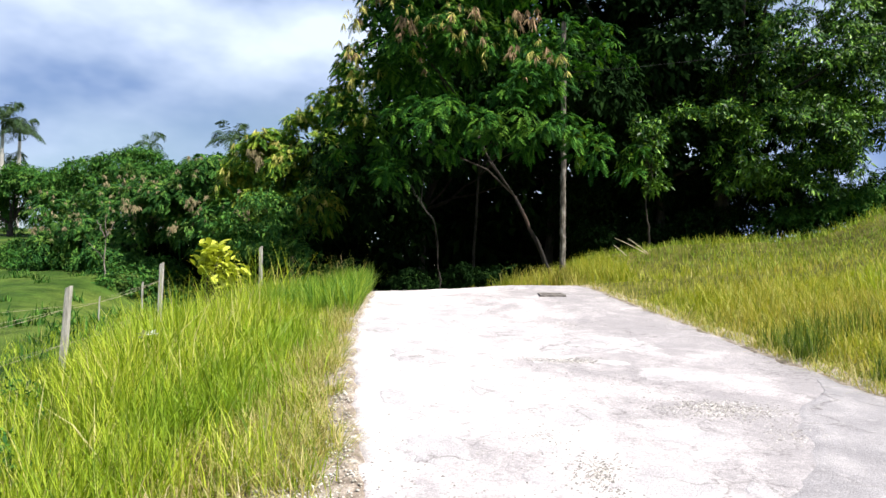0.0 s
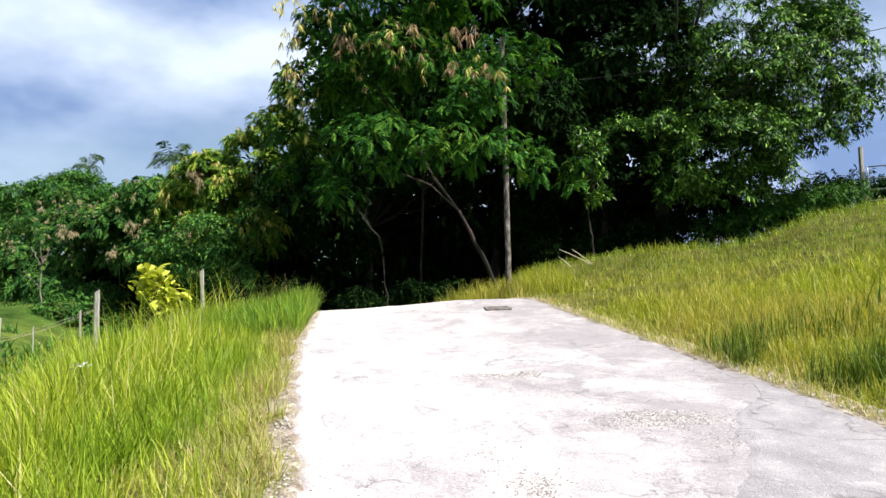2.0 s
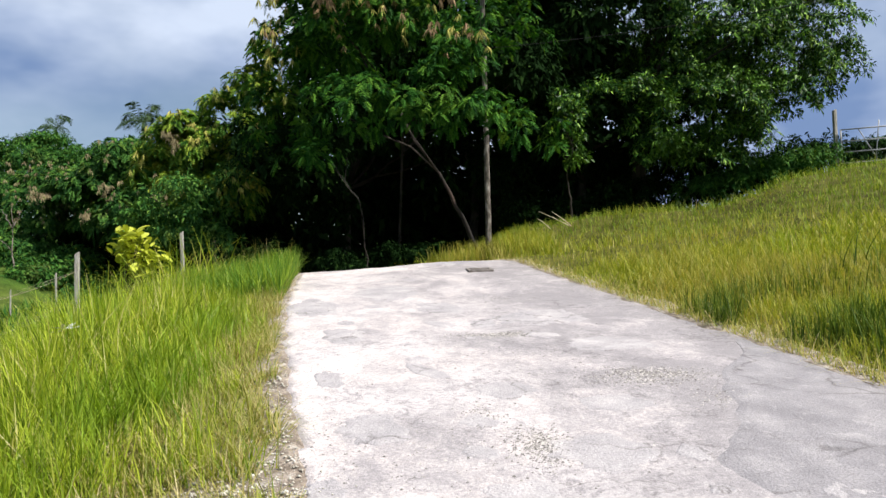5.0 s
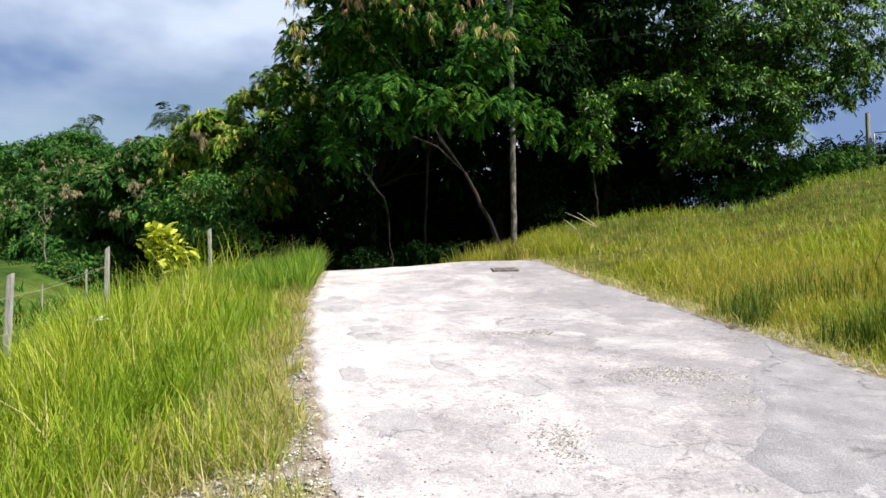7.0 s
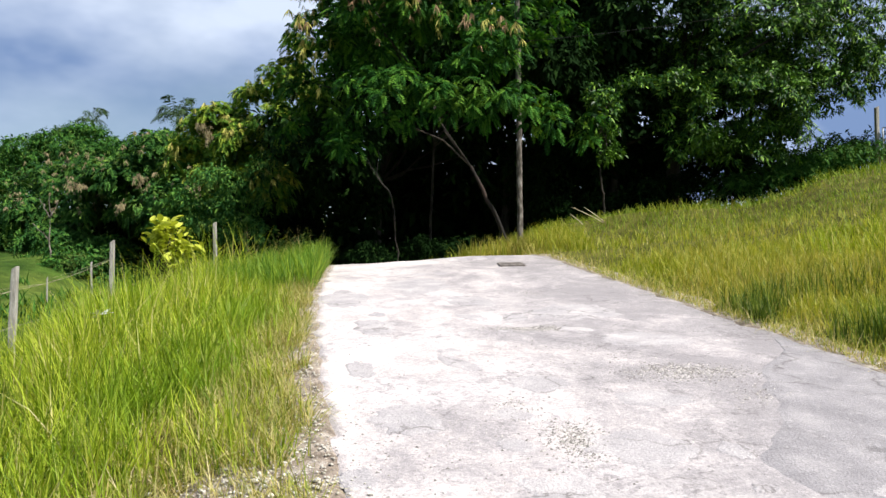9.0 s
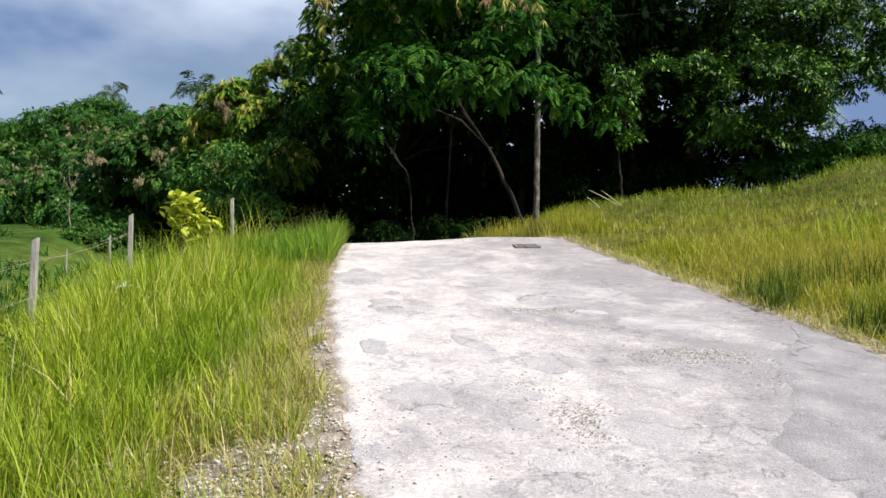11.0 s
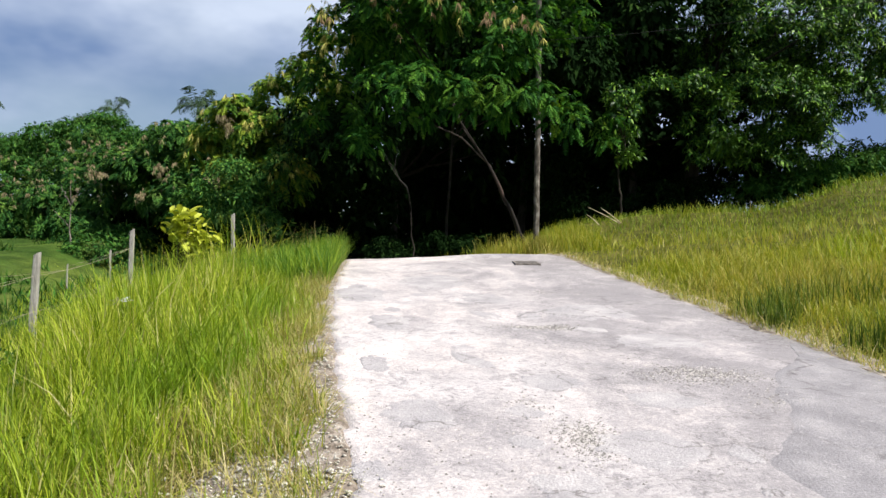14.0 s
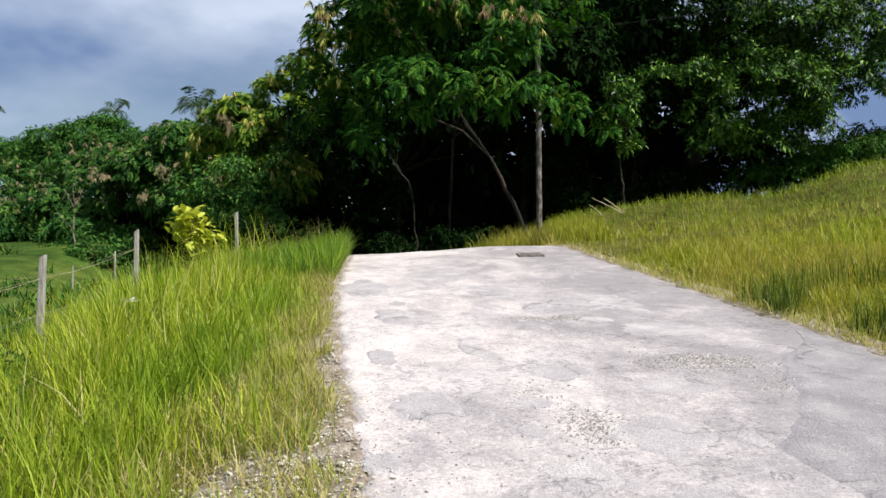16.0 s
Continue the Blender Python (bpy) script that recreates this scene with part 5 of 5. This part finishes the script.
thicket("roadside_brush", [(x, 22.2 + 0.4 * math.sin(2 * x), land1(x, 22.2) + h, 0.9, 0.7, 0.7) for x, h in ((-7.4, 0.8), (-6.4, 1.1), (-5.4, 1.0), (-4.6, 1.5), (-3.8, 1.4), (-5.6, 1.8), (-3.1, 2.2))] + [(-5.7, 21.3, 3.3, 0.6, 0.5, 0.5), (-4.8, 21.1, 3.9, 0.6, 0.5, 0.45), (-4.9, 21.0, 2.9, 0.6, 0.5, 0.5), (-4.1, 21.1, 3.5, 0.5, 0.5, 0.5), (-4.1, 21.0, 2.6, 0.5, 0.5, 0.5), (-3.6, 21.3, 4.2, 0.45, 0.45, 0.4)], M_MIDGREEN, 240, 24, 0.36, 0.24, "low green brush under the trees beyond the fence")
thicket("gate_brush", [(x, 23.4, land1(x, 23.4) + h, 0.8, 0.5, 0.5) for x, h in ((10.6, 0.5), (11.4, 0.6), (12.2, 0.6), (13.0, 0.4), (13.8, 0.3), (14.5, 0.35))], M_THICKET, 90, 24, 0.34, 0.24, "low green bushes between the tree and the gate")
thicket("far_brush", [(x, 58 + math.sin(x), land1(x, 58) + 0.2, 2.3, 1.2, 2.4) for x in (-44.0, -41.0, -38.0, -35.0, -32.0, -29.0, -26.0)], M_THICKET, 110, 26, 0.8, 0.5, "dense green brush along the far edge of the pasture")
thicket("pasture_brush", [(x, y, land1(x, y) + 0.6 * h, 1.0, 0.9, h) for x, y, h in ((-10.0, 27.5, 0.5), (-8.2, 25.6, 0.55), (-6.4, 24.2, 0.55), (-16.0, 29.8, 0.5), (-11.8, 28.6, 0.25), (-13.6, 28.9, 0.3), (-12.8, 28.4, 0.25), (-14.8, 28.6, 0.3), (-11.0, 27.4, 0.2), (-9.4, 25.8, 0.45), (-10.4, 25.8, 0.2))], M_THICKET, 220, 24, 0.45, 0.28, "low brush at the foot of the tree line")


def royal_palm(x, y, top, spread, label, fronds=13):
    z = land1(x, y) - 0.1
    e = thing("royal_palm", (x, y, z), label, "palm tree", "royal palms")
    line = bent((x, y, z), (x, y, top), 0.0, 9)
    place_under(new("trunk", mesh_np("trunk", *tube(line, [0.34, 0.3, 0.27, 0.28, 0.3, 0.29, 0.26, 0.22, 0.2], 10), M_PALMTRUNK, True)), e)
    shaft = bent((x, y, top - 0.1), (x, y, top + spread * 0.28), 0.0, 4)
    place_under(tagged(new("crownshaft", mesh_np("crownshaft", *tube(shaft, [0.2, 0.2, 0.15, 0.07], 10), M_PALM, True)), "smooth green crownshaft"), e)
    for k in range(fronds):
        a = 2 * math.pi * k / fronds + rng.uniform(-0.2, 0.2)
        lift = rng.uniform(0.4, 2.1)
        t = np.linspace(0, 1, 22)
        out = spread * t * (1 - 0.25 * lift * t)
        up = spread * (lift * t - (0.6 + 0.5 * lift) * t * t) + spread * 0.25
        line = np.stack([x + out * math.cos(a), y + out * math.sin(a), top + up], -1)
        side = np.array([-math.sin(a), math.cos(a), 0])
        fw = np.gradient(line, axis=0)
        fw = unit(fw)
        vs = []
        for i in range(2, 22):
            for s in (-1, 1):
                ll = spread * 0.34 * math.sin(math.pi * (0.12 + 0.82 * t[i]))
                tip = line[i] + side * s * ll * 0.8 + fw[i] * ll * 0.5 - np.array([0, 0, ll * rng.uniform(0.35, 0.75)])
                mid = (line[i] + tip) / 2
                w = fw[i] * spread * 0.018
                vs.append([line[i], mid + w, tip, mid - w])
        v = np.array(vs).reshape(-1, 3)
        sv, sf = tube(line, np.linspace(0.035, 0.008, 22), 4)
        place_under(new("frond", mesh_np("frond", *joined([(v, np.arange(len(v)).reshape(-1, 4)), (sv, sf)]), M_PALM)), e)


royal_palm(-56.0, 98.5, 22.8, 4.3, "tall royal palm with a pale trunk beyond the pasture", 17)
royal_palm(-54.6, 100.0, 21.6, 3.8, "tall royal palm with a pale trunk beyond the pasture", 17)
royal_palm(-56.6, 101.0, 17.6, 3.8, "shorter royal palm beside the tall ones", 15)
royal_palm(-37.2, 98.9, 20.2, 3.0, "royal palm whose crown shows over the trees", 10)
royal_palm(-20.4, 75.0, 16.0, 3.0, "royal palm whose frond arches over the trees", 12)
royal_palm(-26.9, 85.0, 14.8, 2.6, "royal palm half hidden by the trees", 8)


def bare_sapling():
    x, y = 0.07, 19.6
    z = land1(x, y) - 0.05
    e = thing("bare_sapling", (x, y, z), "thin leaning sapling in the undergrowth, upper stem flecked pale as if sunlit", "sapling")
    # lower stem dark, upper stem pale-flecked: shade and sun put into the colours
    for a, b, r, bark in (((x, y, z), (-0.15, 19.5, 3.42), 0.015, M_BARK), ((-0.15, 19.5, 3.42), (-0.86, 19.3, 4.5), 0.018, M_FLECKSTEM), ((-0.5, 19.4, 4.03), (-0.44, 19.4, 4.6), 0.010, M_FLECKSTEM)):
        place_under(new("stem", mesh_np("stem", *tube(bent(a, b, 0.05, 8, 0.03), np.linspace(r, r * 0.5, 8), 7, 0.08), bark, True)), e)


bare_sapling()


def forked_stem():
    x, y = -11.3, 26.2
    z = land1(x, y) - 0.05
    e = thing("bare_shrub", (x, y, z), "pale bare forked stems of a leafless shrub by the trees", "shrub")
    fork = (x + 0.02, y, z + 1.35)
    for a, b, r in (((x, y, z), fork, 0.03), (fork, (x - 0.28, y - 0.05, z + 2.0), 0.02), (fork, (x + 0.06, y - 0.1, z + 2.1), 0.018), (fork, (x + 0.3, y, z + 1.95), 0.018), ((x, y, z + 0.6), (x - 0.5, y - 0.1, z + 1.2), 0.016)):
        place_under(new("stem", mesh_np("stem", *tube(bent(a, b, 0.04, 7, 0.03), np.linspace(r, r * 0.4, 7), 7, 0.08), M_DRYSTEM, True)), e)


forked_stem()


# ---- pole, cable, fences, gate ----
def utility_pole():
    x, y = 2.88, 18.45
    z = land1(x, y) - 0.1
    e = thing("utility_pole", (x, y, z), "weathered grey wooden utility pole at the roadside", "pole")
    line = bent((x, y, z), (x + 0.06, y, 8.28), 0.0, 14, 0.006)
    place_under(new("shaft", mesh_np("shaft", *tube(line, np.linspace(0.070, 0.058, 14), 14, 0.04), M_POLEWOOD, True)), e)
    ins = bent((x - 0.01, y - 0.16, 7.0), (x - 0.01, y - 0.02, 7.0), 0, 3)
    place_under(tagged(new("cable_hook", mesh_np("cable_hook", *tube(ins, [0.02, 0.02, 0.02], 6), M_IRON)), "iron cable hook"), e)


utility_pole()
cable = tube(np.concatenate([bent((2.87, 18.3, 6.98), (7.84, 14.0, 6.45), -0.08, 14), bent((7.84, 14.0, 6.45), (16.0, 7.0, 6.9), -0.15, 12)[1:]]), np.full(25, 0.006), 6)
tagged(new("overhead_cable", mesh_np("overhead_cable", *cable, M_CABLE, True)), "thin black overhead cable hung from the pole", "cable")


def post(x, y, top, w, lean, label, group, name="fence_post", mat=None):
    """A squared, worn fence post with a slightly slanting top."""
    z = land1(x, y) - 0.15
    bm = bmesh.new()
    h = top - z
    n = 7
    rings = []
    for k in range(n):
        t = k / (n - 1)
        ring = []
        for a, b in ((-1, -1), (-0.55, -1.1), (0.55, -1.1), (1, -1), (1.1, -0.5), (1.1, 0.5), (1, 1), (-1, 1), (-1.1, 0.2)):
            ww = w * 0.5 * (1 + rng.uniform(-0.06, 0.06))
            ring.append(bm.verts.new((a * ww + lean[0] * t * h, b * ww + lean[1] * t * h, h * t + (0.02 * a if k == n - 1 else 0))))
        rings.append(ring)
    m = len(rings[0])
    for a, b in zip(rings, rings[1:]):
        for k in range(m):
            bm.faces.new((a[k], a[(k + 1) % m], b[(k + 1) % m], b[k]))
    bm.faces.new(rings[-1])
    bm.faces.new(rings[0][::-1])
    me = bpy.data.meshes.new(name)
    bm.to_mesh(me), bm.free()
    me.materials.append(mat or M_POSTWOOD)
    ob = new(name, me)
    ob.location = (x, y, z)
    return tagged(ob, label, "fence post", group)


FENCE = "pasture fence posts"
POSTS = [(-5.35, 7.5, 1.35, 0.08, (0.0, 0)), (-4.75, 10.0, 1.72, 0.07, (0.045, 0)), (-4.38, 12.26, 2.13, 0.058, (0.02, 0)), (-3.49, 15.1, 2.58, 0.06, (-0.01, 0))]
for x, y, top, w, lean in POSTS:
    h = top - land1(x, y) + 0.15
    post(x - lean[0] * h, y, top, w, lean, "weathered grey wooden fence post in tall grass", FENCE)
post(-7.63, 20.0, 1.97, 0.04, (0.0, 0), "thin grey fence post out on the pasture", FENCE)


post(-6.2, 14.2, 1.60, 0.02, (0.02, 0), "thin wooden fence stake with wire", FENCE, "fence_stake")


def fence_wire(points, sag):
    segs = []
    for a, b in zip(points, points[1:]):
        line = bent(a, b, -sag, 12)
        segs.append(tube(line, np.full(12, 0.0024), 5))
    v, f = joined(segs)
    return tagged(new("fence_wire", mesh_np("fence_wire", v, f, M_WIRE, True)), "rusty barbed wire strung along the fence posts", "wire", "fence wires")


for drop, n in ((0.28, 3), (0.72, 4)):
    fence_wire([(x - 0.004, y - 0.07, top - drop) for x, y, top, w, lean in POSTS[:n]], 0.05)
fence_wire([(-4.44, 12.33, 1.88), (-6.2, 14.24, 1.5), (-9.5, 13.0, 1.15), (-14.0, 14.0, 0.9)], 0.03)


def field_gate():
    ax, ay, bx, by = 15.15, 23.7, 20.4, 22.2
    za, zb = land1(ax, ay), land1(bx, by)
    post(ax, ay, 6.5, 0.10, (0.0, 0), "slender weathered gate post on the brow of the hill", "gate posts", "gate_post")
    post(bx + 0.26, by, 6.45, 0.17, (0.02, 0), "thick weathered tree-trunk gate post", "gate posts", "gate_post", M_POLEWOOD)
    post(bx + 0.46, by - 0.05, 6.2, 0.06, (0.0, 0), "pale squared gate post beside the trunk", "gate posts", "gate_post")
    e = thing("field_gate", (ax, ay, za), "closed galvanised tubular steel farm gate", "gate")
    d = np.array([bx - ax, by - ay, 0.0])

    def at(u, h):
        z = 4.62 + 0.16 * u
        return np.array([ax, ay, z]) + d * (0.02 + 0.96 * u) + np.array([0, -0.09, h])
    for h in (0.12, 0.47, 0.82, 1.2):
        place_under(new("rail", mesh_np("rail", *tube(bent(at(0, h), at(1, h), 0.0, 6), np.full(6, 0.021), 8), M_STEEL, True)), e)
    for u0, h0, u1, h1 in ((0.0, 0.12, 0.0, 1.2), (1.0, 0.12, 1.0, 1.2)):
        place_under(new("stile", mesh_np("stile", *tube(bent(at(u0, h0), at(u1, h1), 0.0, 4), np.full(4, 0.024), 8), M_STEEL, True)), e)
    for u0, h0, u1, h1 in ((0.19, 0.1, 0.22, 1.42), (0.10, 1.2, 0.2, 0.2), (0.24, 0.1, 0.31, 1.2), (0.73, 1.2, 0.8, 0.2), (0.62, 0.1, 0.62, 0.55)):
        place_under(new("brace", mesh_np("brace", *tube(bent(at(u0, h0), at(u1, h1), 0.0, 4), np.full(4, 0.017), 6), M_STEEL, True)), e)


field_gate()
for x, y, top, w, lean, mt in ((19.5, 20.0, 5.25, 0.05, (0.0, 0), M_POLEWOOD), (19.55, 19.95, 5.44, 0.045, (0.12, 0), M_POSTWOOD), (18.17, 18.0, 4.72, 0.05, (-0.03, 0), M_POLEWOOD), (20.7, 21.0, 5.4, 0.06, (0.03, 0), M_POLEWOOD)):
    post(x, y, top, w, lean, "thin leaning weathered stake on the brow of the hill", "hill fence stakes", "fence_stake", mt)


# ---- shrub and small things ----
def golden_shrub():
    cx, cy = -4.40, 14.5
    z = land1(cx, cy)
    e = thing("golden_shrub", (cx, cy, z), "shrub with large golden-yellow leaves by the fence", "shrub")
    heads = [(cx + rng.normal(0.04, 0.16), cy + rng.normal(0, 0.14), 2.25 + rng.uniform(0, 0.38)) for k in range(9)] + [(cx + 0.28 + 0.17 * k, cy - 0.05, 2.22 - 0.05 * k) for k in range(3)]
    for hd in heads:
        place_under(new("stem", mesh_np("stem", *tube(bent((cx, cy, z - 0.05), hd, 0.06, 6, 0.02), np.linspace(0.02, 0.006, 6), 6), M_BARK, True)), e)
    t = np.linspace(0, 1, 5)
    w = 0.27 * np.sin(np.pi * (0.08 + 0.88 * t)) ** 0.8
    lv = np.concatenate([np.stack([s * w, t, 0.10 * abs(s) - 0.30 * t * t], -1) for s in (-1, 0, 1)])
    lf = [(i + 5 * k, i + 1 + 5 * k, i + 6 + 5 * k, i + 5 + 5 * k) for k in range(2) for i in range(4)]
    me = mesh_np("leaf", lv, lf, M_YBUSH, True)
    for k in range(290):
        hd = heads[k % 12]
        ob = new("leaf", me)
        ob.parent = e
        s = rng.uniform(0.10, 0.24)
        ob.matrix_parent_inverse = Matrix.Translation(-e.location)
        ob.matrix_basis = Matrix.Translation((hd[0] + rng.normal(0, 0.09), hd[1] + rng.normal(0, 0.09), hd[2] + rng.uniform(-0.42, 0.1))) @ Euler((rng.uniform(-0.5, 1.1), rng.normal(0, 0.4), rng.uniform(0, 6.28))).to_matrix().to_4x4() @ Matrix.Scale(s, 4)


golden_shrub()


def fallen_sticks():
    for k, (a, b) in enumerate((((4.25, 19.0), (4.95, 18.7)), ((4.62, 19.2), (5.0, 18.8)), ((4.2, 18.9), (4.45, 18.7)))):
        za, zb = land1(*a) + 0.72 - 0.08 * k, land1(*b) + 0.3
        line = bent((a[0], a[1], za), (b[0], b[1], zb), 0.015, 8)
        tagged(new("dry_stick", mesh_np("dry_stick", *tube(line, np.linspace(0.007, 0.013, 8), 6), M_STRAW, True)), "pale dry cane lying against the grass", "stick", "dry canes")


fallen_sticks()


def dry_leaf():
    x, y = -3.0, 8.0
    z = land1(x, y) + 0.66
    vs = []
    for k in range(8):
        a = k * 0.75 + 0.2
        d = np.array([math.cos(a), math.sin(a) * 0.5, 0.35 * math.sin(a * 1.7)])
        s = np.array([-math.sin(a), math.cos(a) * 0.5, 0.2])
        r = 0.15
        vs += [np.zeros(3), d * r * 0.55 + s * r * 0.2, d * r, d * r * 0.55 - s * r * 0.2]
    ob = new("dry_leaf", mesh_np("dry_leaf", np.array(vs) + (x, y, z), np.arange(len(vs)).reshape(-1, 4), M_SILVER))
    tagged(ob, "curled silvery dry leaf caught in the tall grass", "leaf")


dry_leaf()


def pebbles():
    """The larger limestone pebbles on the bare verge, each a piece of it."""
    shapes = []
    for k in range(5):
        bm = bmesh.new()
        bmesh.ops.create_icosphere(bm, subdivisions=1, radius=1.0)
        for v in bm.verts:
            v.co *= rng.uniform(0.72, 1.15)
            v.co.z *= 0.6
        me = bpy.data.meshes.new("pebble")
        bm.to_mesh(me), bm.free()
        me.materials.append(M_STONE)
        shapes.append(me)
    n = 230
    y = np.concatenate([rng.normal(4.05, 0.42, 120), 2.6 + 7.0 * rng.uniform(0, 1, n - 120) ** 1.5])
    x = np.concatenate([rng.normal(-1.0, 0.28, 120), x_left(y[120:]) - np.abs(rng.normal(0.04, 0.16, n - 120))])
    for k in range(n):
        ob = new("pebble", shapes[k % 5])
        size = 0.009 + 0.014 * rng.uniform() ** 2
        ob.parent = verge_west
        ob.matrix_basis = Matrix.Translation((x[k], y[k], land1(x[k], y[k]) + 0.014 + 0.3 * size)) @ Euler((0, 0, rng.uniform(0, 6.28))).to_matrix().to_4x4() @ Matrix.Diagonal((size * rng.uniform(0.8, 1.4), size, size, 1))


pebbles()
